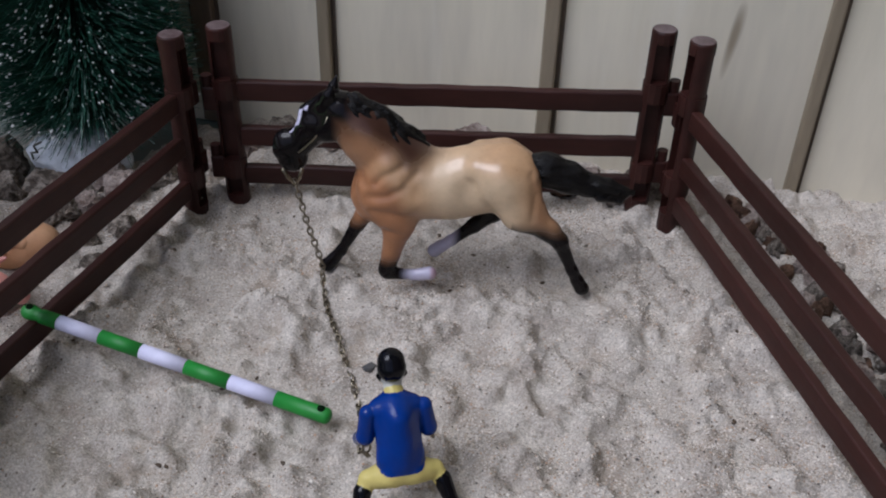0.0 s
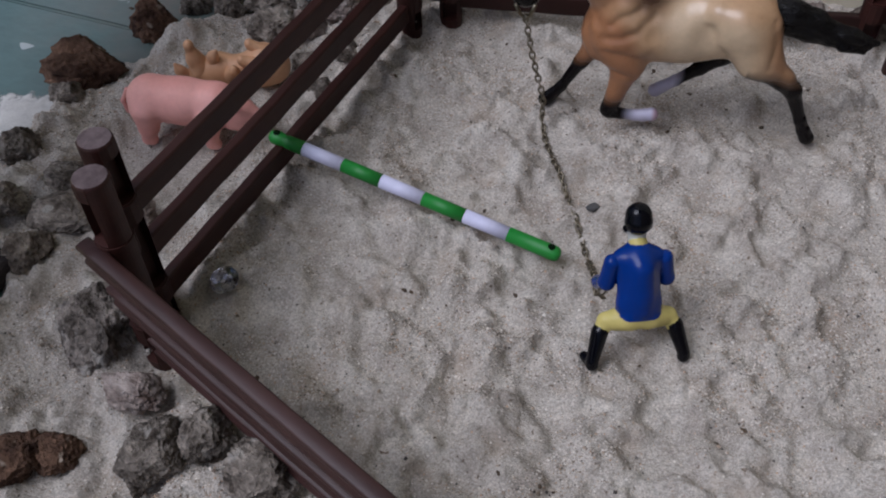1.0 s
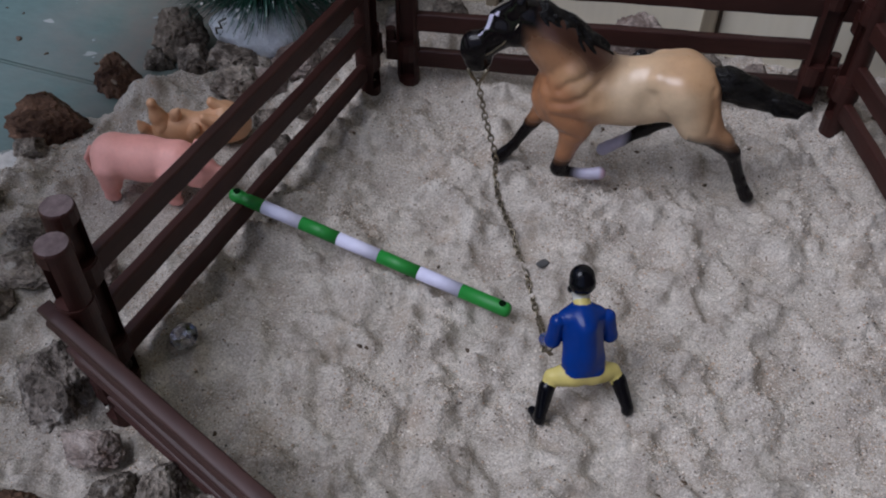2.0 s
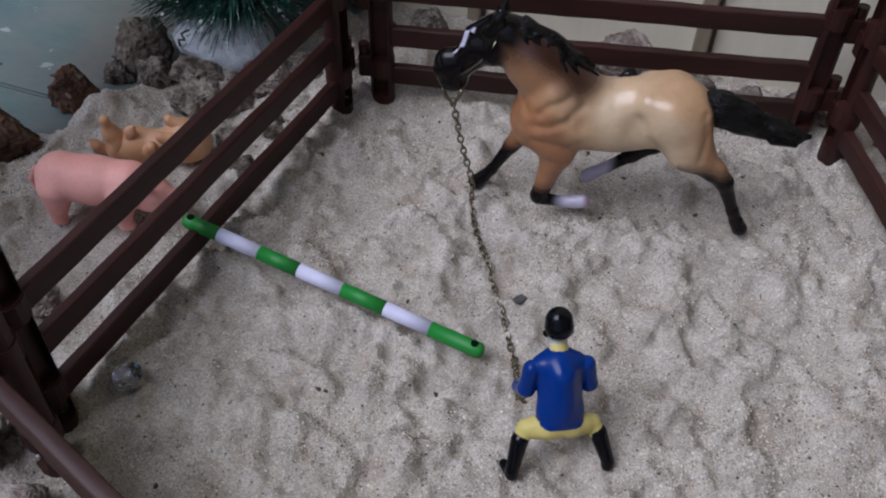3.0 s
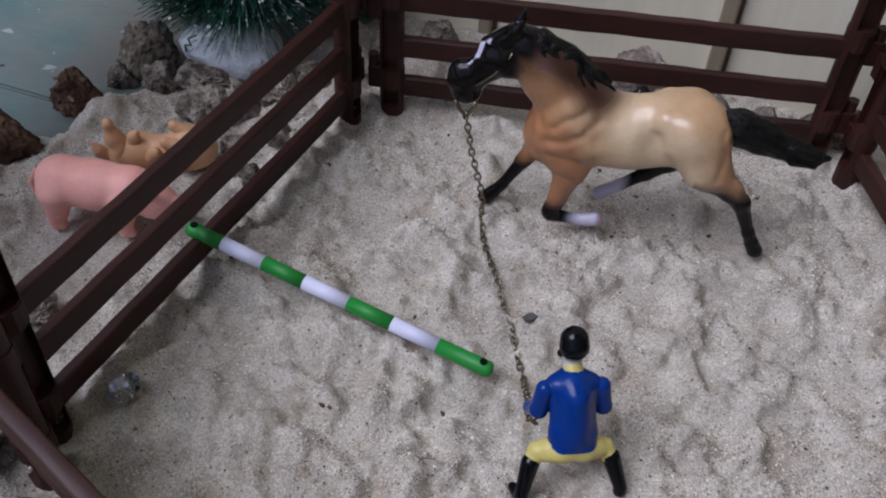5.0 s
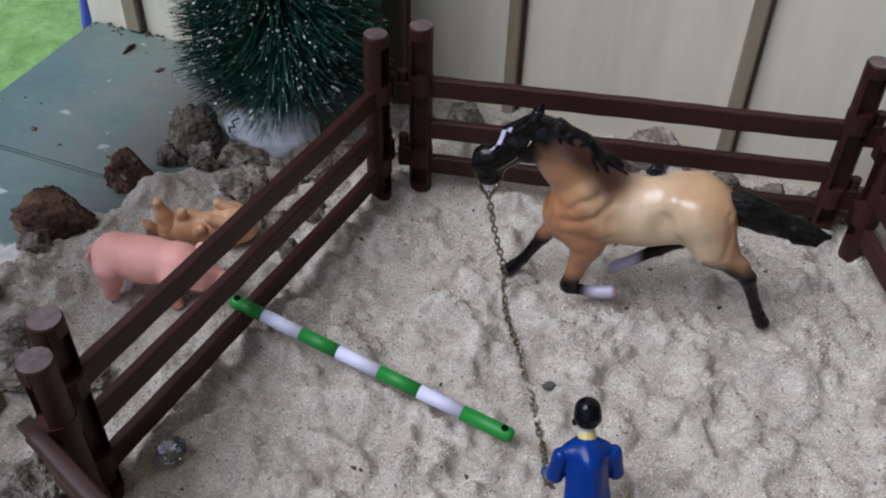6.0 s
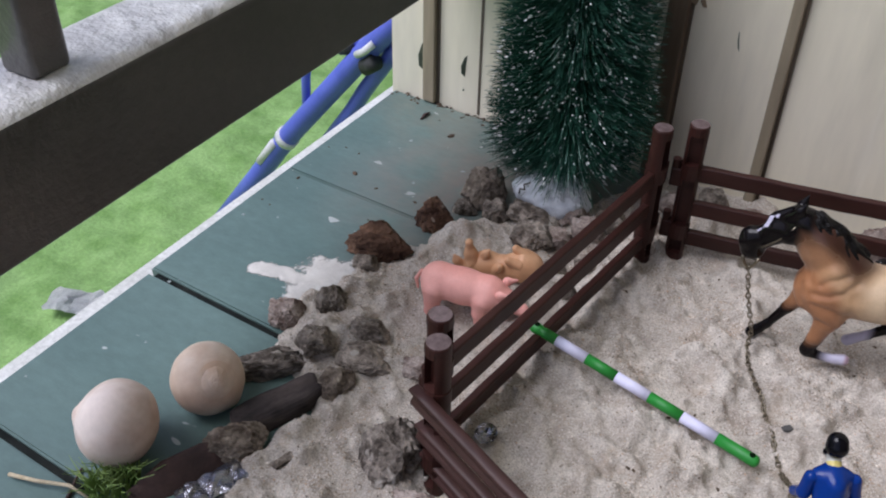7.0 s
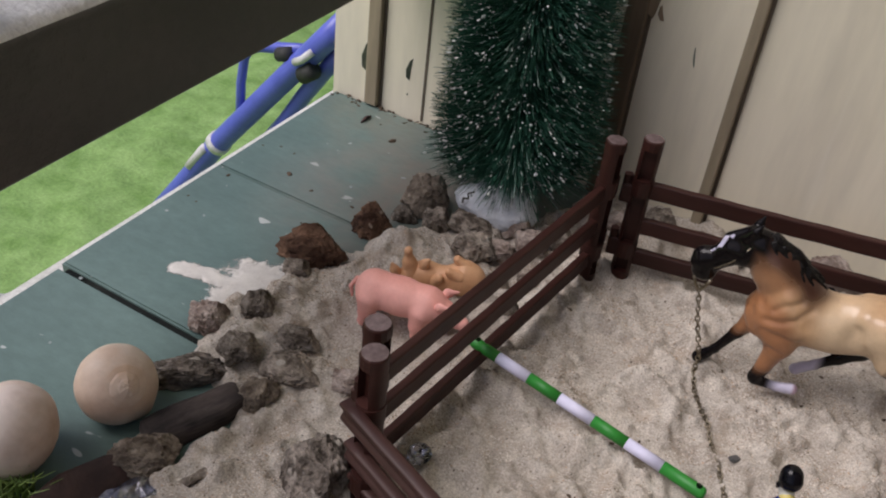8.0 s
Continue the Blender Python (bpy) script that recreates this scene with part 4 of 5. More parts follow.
def horse_paint(p):
    """Airbrushed buckskin: cream barrel, rusty breast and rump edge, dark crest, black head and legs, white socks."""
    x, y, z = p.T
    cream, tan, rust, dark, black, white = (np.array(c) for c in ((0.66, 0.49, 0.315), (0.47, 0.27, 0.135), (0.365, 0.160, 0.072), (0.050, 0.022, 0.015), (0.006, 0.0045, 0.005), (0.60, 0.57, 0.72)))
    mix = lambda a, b, w: a + (b - a) * np.clip(w, 0, 1)[:, None]
    crest = (x - 27) * 0.718 + (z - 44) * 0.696
    along = (27 - x) * 0.696 + (z - 44) * 0.718
    wobble = fbm(x * 1.0 + 40, z + 0.6 * y + 90, 71, 1 / 7, 2)
    c = np.tile(cream, (len(p), 1))
    c = mix(c, tan, 0.85 * smooth(43, 33, x + 0.25 * (z - 40) + wobble))
    c = mix(c, rust, 0.95 * smooth(35, 27, x + 0.55 * (z - 36) + wobble) * smooth(47, 40, z - 0.2 * (30 - x)))
    c = mix(c, tan, 0.75 * smooth(60, 69, x + 0.12 * (z - 44) + wobble))
    c = mix(c, rust, 0.55 * smooth(66.5, 71.5, x + 0.12 * (z - 44)))
    c = mix(c, tan, 0.70 * smooth(46, 53, z + 0.5 * wobble) * smooth(46, 58, x))
    c = mix(c, tan, 0.45 * smooth(44, 51, z) * smooth(30, 38, x))
    c = mix(c, rust, 0.5 * smooth(36, 24, z) * smooth(66, 62, x) * smooth(33, 30, x))
    c = mix(c, rust, 0.72 * smooth(1.0, 10.0, along + 0.5 * wobble) * (x < 36))
    c = mix(c, dark, 0.97 * smooth(2.2, 8.4, crest + 0.10 * along + 0.6 * wobble) * smooth(-9, 2, along) * (x < 42))
    c = mix(c, dark, 0.80 * smooth(11, 21, along + 0.5 * crest) * smooth(-12, -2, crest + wobble))
    c = mix(c, dark, 0.70 * smooth(47.0, 51.0, z) * smooth(27, 33, x) * smooth(46, 36, x))
    c = mix(c, black, np.maximum(smooth(12.5, 8.0, x) * smooth(46, 50, z + 0.3 * x), smooth(17, 12, x) * smooth(58, 62, z)))
    c = mix(c, black, smooth(5.5, 3, x) * smooth(37, 40, z))
    c = mix(c, black, smooth(69, 72, x) * smooth(43, 46, z))
    c = mix(c, black, smooth(23, 16.5, z + 0.6 * wobble) * (x < 20))
    c = mix(c, black, smooth(18, 11, z + 0.6 * wobble) * (x >= 20) * (x < 46) * (y < 0))
    c = mix(c, black, smooth(33.0, 25.5, z + 0.12 * (x - 74) + wobble) * (x > 64))
    c = mix(c, black, smooth(30.5, 26, z) * (y > 2) * (x > 36) * (x < 62))
    c = mix(c, white, 0.92 * smooth(29.0, 34.0, x + 0.5 * wobble) * (z < 12) * (y < 0) * (x < 50))
    c = mix(c, white, 0.92 * smooth(47.8, 43.6, x + 0.5 * wobble) * (z < 17.5) * (y > 2) * (x > 34))
    c = mix(c, np.array((0.42, 0.20, 0.24)), smooth(38.4, 39.8, x) * (z < 12) * (y < 0) * (x < 50) * 0.6)
    face = (x + 2.4) * 0.55 + (z - 58.0) * 0.83
    blaze = (np.abs(y + 1.7) < 1.05 - 0.20 * np.abs(face) + 0.3 * np.sin(x * 2.3)) & (x < 3.2) & (z > 53.0 + 0.55 * x) & (x > -5.2)
    return np.where(blaze[:, None], white, c)


HORSE_ANGLE = 8.0
horse = thing("toy_horse", "buckskin plastic toy horse with black legs trotting on sand", "toy horse", put(-85.5, 251, 0.2, 0, 0, HORSE_ANGLE))
part("body", sculpted("body", horse_body, (-16, -15, -3), (94, 15, 75), 0.6, HORSE, horse_paint, 0.0), None, horse)
part("mane", sculpted("mane", strands(MANE, (0.66, 0.75)), (0, -9, 44), (50, 9, 70), 0.42, HAIR), None, horse, "glossy black moulded mane")
part("tail", sculpted("tail", strands(TAIL, (0.30, 0.95), 0.10), (60, -9, 30), (104, 11, 54), 0.42, HAIR), None, horse, "glossy black moulded tail")


def on_horse(x, y, z):
    return horse.matrix_basis @ Vector((x * MM, y * MM, z * MM)) / MM


# ---- the toy rider, one plain painted figure ----
R_BLUE, R_YELLOW, R_BLACK, R_PALE = (0.004, 0.032, 0.205), (0.62, 0.52, 0.17), (0.003, 0.003, 0.005), (0.55, 0.55, 0.50)
RIDER_PIECES = [
    (((0, 10.2, 19.6), 4.5, (0, 15.0, 26.5), 5.3, 2), R_BLUE), (((-2.9, 8.6, 17.2), 2.8, (2.9, 8.6, 17.2), 2.8, 1.5), R_BLUE), (((-2.8, 6.4, 14.9), 2.2, (2.8, 6.4, 14.9), 2.2, 1.0), R_BLUE), (((0, 6.9, 17.5), 2.6, (0, 10.6, 27.5), 2.4, 3.0), R_BLUE), (((-4.2, 15.2, 27.2), 2.7, (4.2, 15.2, 27.2), 2.7, 1.5), R_BLUE), (((-3.2, 8.6, 16.4), 2.5, (-2.9, 13.0, 24.5), 2.6, 1.5), R_BLUE), (((3.2, 8.6, 16.4), 2.5, (2.9, 13.0, 24.5), 2.6, 1.5), R_BLUE), (((0, 16.9, 29.9), 2.35, (0, 17.2, 30.3), 2.35, 0.2), R_YELLOW),
    (((-6.8, 14.6, 27.0), 2.2, (-7.8, 13.6, 20.5), 2.2, 0.12), R_BLUE), (((-7.8, 13.6, 20.5), 2.2, (-8.6, 17.6, 15.8), 1.9, 0.6), R_BLUE), (((6.8, 14.6, 27.0), 2.2, (7.8, 13.4, 20.8), 2.2, 0.12), R_BLUE), (((7.8, 13.4, 20.8), 2.2, (8.5, 18.2, 17), 1.9, 0.6), R_BLUE),
    (((-3.3, 5.5, 13.6), 2.0, (3.3, 5.5, 13.6), 2.0, 0.9), R_BLUE), (((-5.5, 7.4, 12.4), 2.9, (5.5, 7.4, 12.4), 2.9, 1.5), R_YELLOW),
    (((0, 17.5, 29.5), 2.1, (0, 19, 31.5), 2.3, 0.8), R_PALE), (((0, 20.2, 33.6), 3.0, (0, 20.6, 34.6), 3.0, 0.4), R_PALE), (((0, 19.7, 36.2), 3.6, (0, 20.4, 37.4), 3.4, 0.3), R_BLACK), (((0, 23.0, 35.8), 1.5, (0, 24.6, 35.4), 1.0, 0.5), R_BLACK), (((-3.0, 19.6, 34.0), 0.9, (-2.6, 20.6, 31.8), 0.6, 0.3), R_BLACK), (((3.0, 19.6, 34.0), 0.9, (2.6, 20.6, 31.8), 0.6, 0.3), R_BLACK),
    (((-2.4, 6.8, 13.0), 3.1, (-8.3, 7.8, 11.6), 2.15, 1.2), R_YELLOW), (((2.4, 6.8, 13.0), 3.1, (8.3, 7.8, 11.6), 2.15, 1.2), R_YELLOW), (((-8.3, 7.8, 11.6), 2.15, (-9.8, 6.2, 9.5), 1.9, 1), R_YELLOW), (((8.3, 7.8, 11.6), 2.15, (9.8, 6.2, 9.5), 1.9, 1), R_YELLOW),
    (((-10.0, 6.0, 9.4), 2.3, (-12.3, 1.5, 2.8), 1.7, 0.6), R_BLACK), (((10.0, 6.0, 9.4), 2.3, (12.3, 1.5, 2.8), 1.7, 0.6), R_BLACK), (((-12.3, 1.2, 1.6), 1.7, (-13.6, 4.8, 0.9), 1.3, 0.6), R_BLACK), (((12.3, 1.2, 1.6), 1.7, (13.4, 5.0, 0.9), 1.3, 0.6), R_BLACK),
    (((-8.3, 19.0, 14.2), 1.5, (-7.8, 20.2, 13.4), 1.3, 0.4), R_PALE), (((8.3, 19.4, 16), 1.5, (7.8, 20.6, 15.4), 1.3, 0.4), R_PALE)]


def rider_paint(p):
    best, out = np.full(len(p), 1e9), np.zeros((len(p), 3))
    for piece, colour in RIDER_PIECES:
        d = limbs([piece])(p)
        out[d < best] = colour
        best = np.minimum(best, d)
    x, y, z = p[:, 0], p[:, 1], p[:, 2]
    seat = (np.abs(x) < 8) & (y < 9) & (z > 9) & (z < 16.5)
    coat = (np.abs(x) < 4.7 + 0.12 * np.maximum(0, 14 - z)) & (z > 15.3)
    out[seat & coat] = R_BLUE
    out[seat & ~coat & (z < 15.4)] = R_YELLOW
    return out


me = sculpted("toy_rider", limbs([q for q, _ in RIDER_PIECES], 1.0, 0.6), (-17, -3, -1.5), (17, 27, 42), 0.29, RIDER, rider_paint)
rider = new("toy_rider", me)
RIDER_AT = put(-27.5, 157, 0.3, 0, 0, 27)
rider.matrix_basis = RIDER_AT
tagged(rider, "toy rider doll with blue jacket, yellow breeches and black boots", "toy figure")


def on_rider(x, y, z):
    return RIDER_AT @ Vector((x * MM, y * MM, z * MM)) / MM


# ---- the brass lead chain, link by link ----
chain = thing("lead_chain", "thin worn brass chain from the toy horse to the rider", "chain")


def link_mesh():
    bm = bmesh.new()
    pts = [(1.36 * math.cos(a) * (1.0 if abs(math.cos(a)) < 0.6 else 1.12), 0.86 * math.sin(a), 0) for a in (2 * math.pi * k / 10 for k in range(10))]
    rings = []
    for k, p in enumerate(pts):
        a, b = Vector(pts[k - 1]), Vector(pts[(k + 1) % 10])
        d = (b - a).normalized()
        s = d.cross(Vector((0, 0, 1)))
        rings.append([bm.verts.new(Vector(p) + 0.31 * (math.cos(q) * s + math.sin(q) * Vector((0, 0, 1)))) for q in (2 * math.pi * j / 5 for j in range(5))])
    for k in range(10):
        r0, r1 = rings[k], rings[(k + 1) % 10]
        for j in range(5):
            bm.faces.new((r0[j], r1[j], r1[(j + 1) % 5], r0[(j + 1) % 5]))
    return mesh_of("link", bm, BRASS, True)


LINK = link_mesh()


def chain_run(points, pitch=2.15, start=0):
    pts = [Vector(p) for p in points]
    lengths = [(b - a).length for a, b in zip(pts, pts[1:])]
    total, k, d = sum(lengths), start, 0.0
    while d < total:
        rest, i = d, 0
        while i < len(lengths) - 1 and rest > lengths[i]:
            rest -= lengths[i]
            i += 1
        way = (pts[i + 1] - pts[i]).normalized()
        place = pts[i] + way * rest
        m = way.to_track_quat("X", "Z").to_matrix().to_4x4() @ Matrix.Rotation(radians(90 * (k % 2) + 35 + 12 * math.sin(k * 1.3)), 4, "X")
        part("link", LINK, None, chain, at=Matrix.Translation(place * MM) @ m)
        d, k = d + pitch, k + 1
    return k


chin = on_horse(-4.8, -1.6, 35.2)
GROUNDED = [(-81.5, 245.5), (-78.5, 239), (-74, 231), (-68, 221), (-63, 213), (-58, 205), (-53.5, 197), (-50, 191)]
low_chain = [(x, y, ground_z(x, y) + 0.5) for x, y in GROUNDED]
fist = on_rider(-8.2, 19.6, 13.6)
n = chain_run([chin, (chin.x * 0.6 + -81.5 * 0.4, chin.y * 0.62 + 245.5 * 0.38, 22), (-81.6, 245.7, 8), low_chain[0]])
n = chain_run(low_chain + [(fist.x, fist.y, fist.z)], start=n)
n = chain_run([fist, on_rider(-8.6, 18.5, 11.0), on_rider(-7.6, 17.5, 10.0), on_rider(-6.8, 17.8, 12.2), on_rider(-7.8, 18.8, 13.5), on_rider(-8.8, 17.4, 11.6), on_rider(-7.2, 16.6, 10.6)], start=n)
bm = bmesh.new()
c0, c1 = on_horse(-8.0, -3.2, 41.0), on_horse(-1.8, -3.2, 41.6)
tube(bm, [c0, on_horse(-6.6, -2.6, 37.6), chin + Vector((0, 0, -0.4)), on_horse(-3.0, -2.6, 37.8), c1], 0.62, 10)
part("bit_ring", bm, BRASS, chain, smooth=True)
bm = bmesh.new()
tube(bm, [on_horse(-2.2, -4.6, 48.0), on_horse(0, -4.85, 50.0), on_horse(3, -4.95, 53.2), on_horse(6, -5.0, 57.5), on_horse(7.6, -4.9, 61)], 0.3, 6)
part("cheek_strap", bm, BRASS, chain, "thin gilt strap line", smooth=True)

# ---- the striped jump pole ----
P0, P1 = Vector((-154.6, 192.7, 14.1)), Vector((-57.6, 186.2, 2.0))
axis = P1 - P0
pole = thing("jump_pole", "green and white striped toy jump pole resting on fence", "toy pole", Matrix.Translation(P0 * MM) @ axis.to_track_quat("X", "Z").to_matrix().to_4x4())
L = axis.length
cuts = [0, 0.125, 0.265, 0.40, 0.545, 0.685, 0.83, 1.0]
for k, (a, b) in enumerate(zip(cuts, cuts[1:])):
    bm = bmesh.new()
    x0, x1 = a * L, b * L
    if k == 0:
        line = [(0.0, 0.5), (0.25, 1.3), (0.8, 1.85), (1.8, 2.35), (3.2, 2.35), (4.6, 2.1), (5.6, 1.85), (6.4, 2.15), (x1, 2.25)]
    elif k == 6:
        line = [(x0, 2.25), (L - 3.4, 2.35), (L - 1.6, 2.35), (L - 0.7, 2.0), (L - 0.2, 1.3), (L, 0.5)]
    else:
        line = [(x0, 2.2), (x1, 2.2)]
    tube(bm, [(x, 0, 0) for x, _ in line], [r for _, r in line], 20)
    band = part("band", bm, GREEN if k % 2 == 0 else LILAC, pole, "green end band" if k in (0, 6) else "", smooth=True)
    if k in (0, 6):
        ex = 2.6 if k == 0 else L - 3.2
        # a near-black disc on the band gives the peg hole its shade by colour
        bm = bmesh.new()
        tube(bm, [(ex, 0, 1.2), (ex, 0, 2.44)], 1.12, 16)
        part("peg_hole", bm, HOLE, band, "dark round disc drawn as a shaded peg hole")

# ---- the two toy pigs ----
PIG = [((9, 0, 14.6), 7.8, (20, 0, 14.2), 7.3, 3), ((20, 0, 14.2), 7.3, (31, 0, 14.2), 7.0, 3), ((31, 0, 13.6), 6.4, (38, 0, 12.0), 5.0, 3), ((38, 0, 11.8), 4.6, (43.6, 0, 9.8), 3.0, 2), ((43.6, 0, 9.8), 2.5, (45.6, 0, 9.2), 2.8, 0.5),
       ((8.6, -4.4, 13.0), 5.6, (8.0, -5.4, 6.6), 3.5, 1.2), ((8.0, -5.4, 6.6), 3.3, (6.8, -5.4, 1.6), 2.3, 1), ((9.6, 4.4, 13.0), 5.6, (10.0, 5.4, 6.6), 3.5, 1.2), ((10.0, 5.4, 6.6), 3.3, (9.6, 5.4, 1.6), 2.3, 1),
       ((30, -4.2, 12.5), 5.0, (28.8, -5.2, 6.4), 3.2, 1.2), ((28.8, -5.2, 6.4), 3.0, (28.8, -5.2, 1.6), 2.2, 1), ((29, 4.2, 12.5), 5.0, (26.5, 5.2, 6.4), 3.2, 1.2), ((26.5, 5.2, 6.4), 3.0, (25.5, 5.2, 1.6), 2.2, 1),
       ((36.5, -2.8, 9.6), 3.0, (38.5, -2.6, 8.8), 2.6, 1.0), ((6.8, -5.4, 1.4), 2.3, (8.0, -5.4, 1.0), 2.0, 0.6), ((28.8, -5.2, 1.4), 2.2, (30.0, -5.2, 1.0), 1.9, 0.6)]
pig = thing("toy_pig", "pink plastic toy pig standing on sand beside the fence", "toy pig", put(-209, 194, -0.9, 0, 0, 13), "toy pigs")
part("body", sculpted("body", limbs(PIG, 1.0, 2.5), (-4, -13, -2), (50, 13, 24), 0.5, PIGPINK), None, pig)
for side in (-1, 1):
    part("ear", sculpted("ear", limbs([((35.0, 3.4 * side, 15.6), 1.5, (37.4, 4.9 * side, 18.2), 1.9, 1), ((37.4, 4.9 * side, 18.2), 1.7, (41.4, 5.6 * side, 19.4), 0.5, 1)], 0.7, 1.0), (31, -10, 12), (46, 10, 25), 0.35, PIGPINK), None, pig)
part("tail", sculpted("tail", limbs([((1.4, 0, 17), 1.0, (-0.8, -0.8, 13), 0.8, 0.8), ((-0.8, -0.8, 13), 0.8, (0.2, -1.6, 9.0), 0.6, 0.6)], 1.0, 1.0), (-4, -5, 6), (6, 4, 21), 0.3, PIGPINK), None, pig)
PIG2 = [((8, 0, 4.8), 5.8, (17, 0.2, 4.6), 5.3, 3), ((17, 0.2, 4.6), 5.3, (26, 1, 7.2), 7.0, 3), ((26, 1, 7.2), 7.0, (30, 1.2, 7.0), 6.2, 3), ((8, 0, 5), 5.6, (1, -1.4, 4.6), 5.0, 3)]
pig2 = thing("toy_pig", "tan plastic toy pig lying in sand with raised head", "toy pig", put(-202, 225.5, ground_z(-190, 230) - 0.6, 0, 0, 16) @ Matrix.Diagonal((0.9, 0.95, 1.05, 1)), "toy pigs")
part("body", sculpted("body", limbs(PIG2, 1.0, 2.0), (-8, -12, -3), (42, 12, 22), 0.5, PIGTAN), None, pig2)
part("head", sculpted("head", limbs([((2.0, -1.4, 5.5), 4.6, (0.0, -2.6, 11.0), 3.2, 1.5), ((0.0, -2.6, 11.0), 3.0, (-0.6, -3.2, 15.4), 1.9, 1.2), ((-0.6, -3.2, 15.4), 1.7, (-0.7, -3.4, 16.8), 2.0, 0.4), ((1.6, -3.6, 7.6), 2.6, (1.0, -4.4, 6.8), 2.0, 1.0)], 1.0, 1.0), (-9, -12, 0), (10, 8, 22), 0.4, PIGTAN), None, pig2)
for a, b, c in (((6.4, -2.4, 8.6), (7.8, -3.0, 12.4), (9.4, -3.2, 14.6)), ((-4.0, -3.0, 4.6), (-6.4, -4.2, 7.0), (-7.4, -4.6, 9.4))):
    part("ear", sculpted("ear", limbs([(a, 2.0, b, 2.2, 1), (b, 2.1, c, 0.9, 0.8)], 0.75, 0.8), (-12, -12, 0), (16, 10, 22), 0.4, PIGTAN), None, pig2)
for a, b in (((25.0, -3.6, 10.4), (20.4, -4.4, 12.0)), ((27.0, 1.0, 12.2), (22.6, 0.8, 15.0)), ((13.0, -3.4, 5.6), (15.4, -5.4, 8.4))):
    part("leg", sculpted("leg", limbs([(a, 2.9, b, 1.9, 1), (b, 1.8, tuple(q + 0.2 * (q - w) for q, w in zip(b, a)), 1.9, 0.5)], 1.0, 0.8), (4, -13, 0), (42, 10, 22), 0.45, PIGTAN), None, pig2)

# ---- the clear gem and the pebble ----
bm = bmesh.new()
girdle = [(3.4 * math.cos(math.pi * k / 5), 3.4 * math.sin(math.pi * k / 5)) for k in range(10)]
g0, g1 = [bm.verts.new((x, y, 3.6)) for x, y in girdle], [bm.verts.new((x, y, 4.1)) for x, y in girdle]
table = [bm.verts.new((1.6 * math.cos(math.pi * (k + 0.5) / 5), 1.6 * math.sin(math.pi * (k + 0.5) / 5), 5.6)) for k in range(10)]
tip = bm.verts.new((0, 0, 0.2))
for k in range(10):
    n_ = (k + 1) % 10
    bm.faces.new((tip, g0[n_], g0[k])).material_index = 1
    bm.faces.new((g0[k], g0[n_], g1[n_], g1[k]))
    bm.faces.new((g1[k], g1[n_], table[k]))
    bm.faces.new((g1[n_], table[n_], table[k]))
bm.faces.new(table)
gem = part("gem", bm, (GLASS, SILVER), at=put(-145, 145, ground_z(-145, 145) - 0.8, 13, -9, 20) @ Matrix.Diagonal((1.3, 1.3, 1.2, 1)))
tagged(gem, "clear faceted rhinestone gem with a silvered back", "gem")


def stone_mesh(seed, rough=0.28, flat=0.75, size=1.0, fine=False):
    bm = bmesh.new()
    bmesh.ops.create_icosphere(bm, subdivisions=5 if fine else 4, radius=1)
    off = Vector((seed * 7.3, seed * 3.1, seed * 5.7))
    for v in bm.verts:
        p = v.co.copy()
        r = 1 + rough * noise.noise(p * 1.1 + off) * 1.3 + rough * 0.6 * noise.noise(p * 2.6 + off)
        v.co = p * r
        for n_ in ((0.8, 0.3, 0.5), (-0.5, 0.7, 0.5), (-0.3, -0.8, 0.4), (0.3, -0.3, 0.9), (-0.9, -0.2, 0.2), (0.6, -0.7, 0.1)):
            n_ = (Vector(n_) + 0.5 * noise.noise_vector(off + Vector(n_) * 3)).normalized()
            over = v.co.dot(n_) - 0.74
            if over > 0:
                v.co -= n_ * over * 0.88
        pore = max(0.0, noise.noise(p * 6.5 + off * 1.7) - 0.08) + 0.7 * max(0.0, noise.noise(p * 13 + off) - 0.05)
        v.co += p * rough * (0.26 * abs(noise.noise(p * 4.5 + off)) + 0.20 * noise.noise(p * 8 + off) + 0.10 * noise.noise(p * 22 + off) - 0.42 * pore)
        v.co.z *= flat
        v.co *= size
    return bm


STONES = {}
for kind_, m in (("grey", ROCK), ("brown", BROWNROCK), ("pale", PALEROCK), ("tan", TANROCK)):
    for k in range(3):
        STONES[kind_, k] = mesh_of("stone", stone_mesh(k + {"grey": 1, "brown": 5, "pale": 9, "tan": 14}[kind_], 0.36, 0.75, 9.0, True), m, True)
        STONES[kind_, k + 3] = mesh_of("stone", stone_mesh(k + {"grey": 1, "brown": 5, "pale": 9, "tan": 14}[kind_], 0.36, 0.75, 9.0), m, True)
PITTED = surface("grey_pitted_stone", (0.075, 0.058, 0.046), (0.50, 0.43, 0.37), 260, 700, 0.92, bump=1.0, depth=0.0022, grain_mix=0.55, specks=(0.60, 0.55, 0.49), speck_scale=230, speck_at=(0.62, 0.74), vary=0.2, spec=0.25)
for k in range(3):
    bm = stone_mesh(k + 51, 0.30, 0.78, 9.0, True)
    off = Vector((k * 4.1, 2.7, 8.3))
    for v in bm.verts:
        q = v.co / 9.0
        near = noise.voronoi(q * 4.2 + off)[0][0]
        v.co -= q * (2.6 * max(0.0, 0.42 - near) - 0.9 * max(0.0, noise.noise(q * 9 + off)))
    STONES["porous", k] = mesh_of("stone", bm, PITTED, True)
bm = stone_mesh(21, 0.2, 0.5)
pebble = part("pebble", mesh_of("pebble", bm, PEBBLE, True), None, at=put(-54, 210, ground_z(-54, 210) + 0.4, 0, 0, 30) @ Matrix.Diagonal((2.4, 1.7, 2.0, 1)))
tagged(pebble, "small flat dark grey pebble on the sand", "pebble")
bm = stone_mesh(25, 0.16, 0.62)
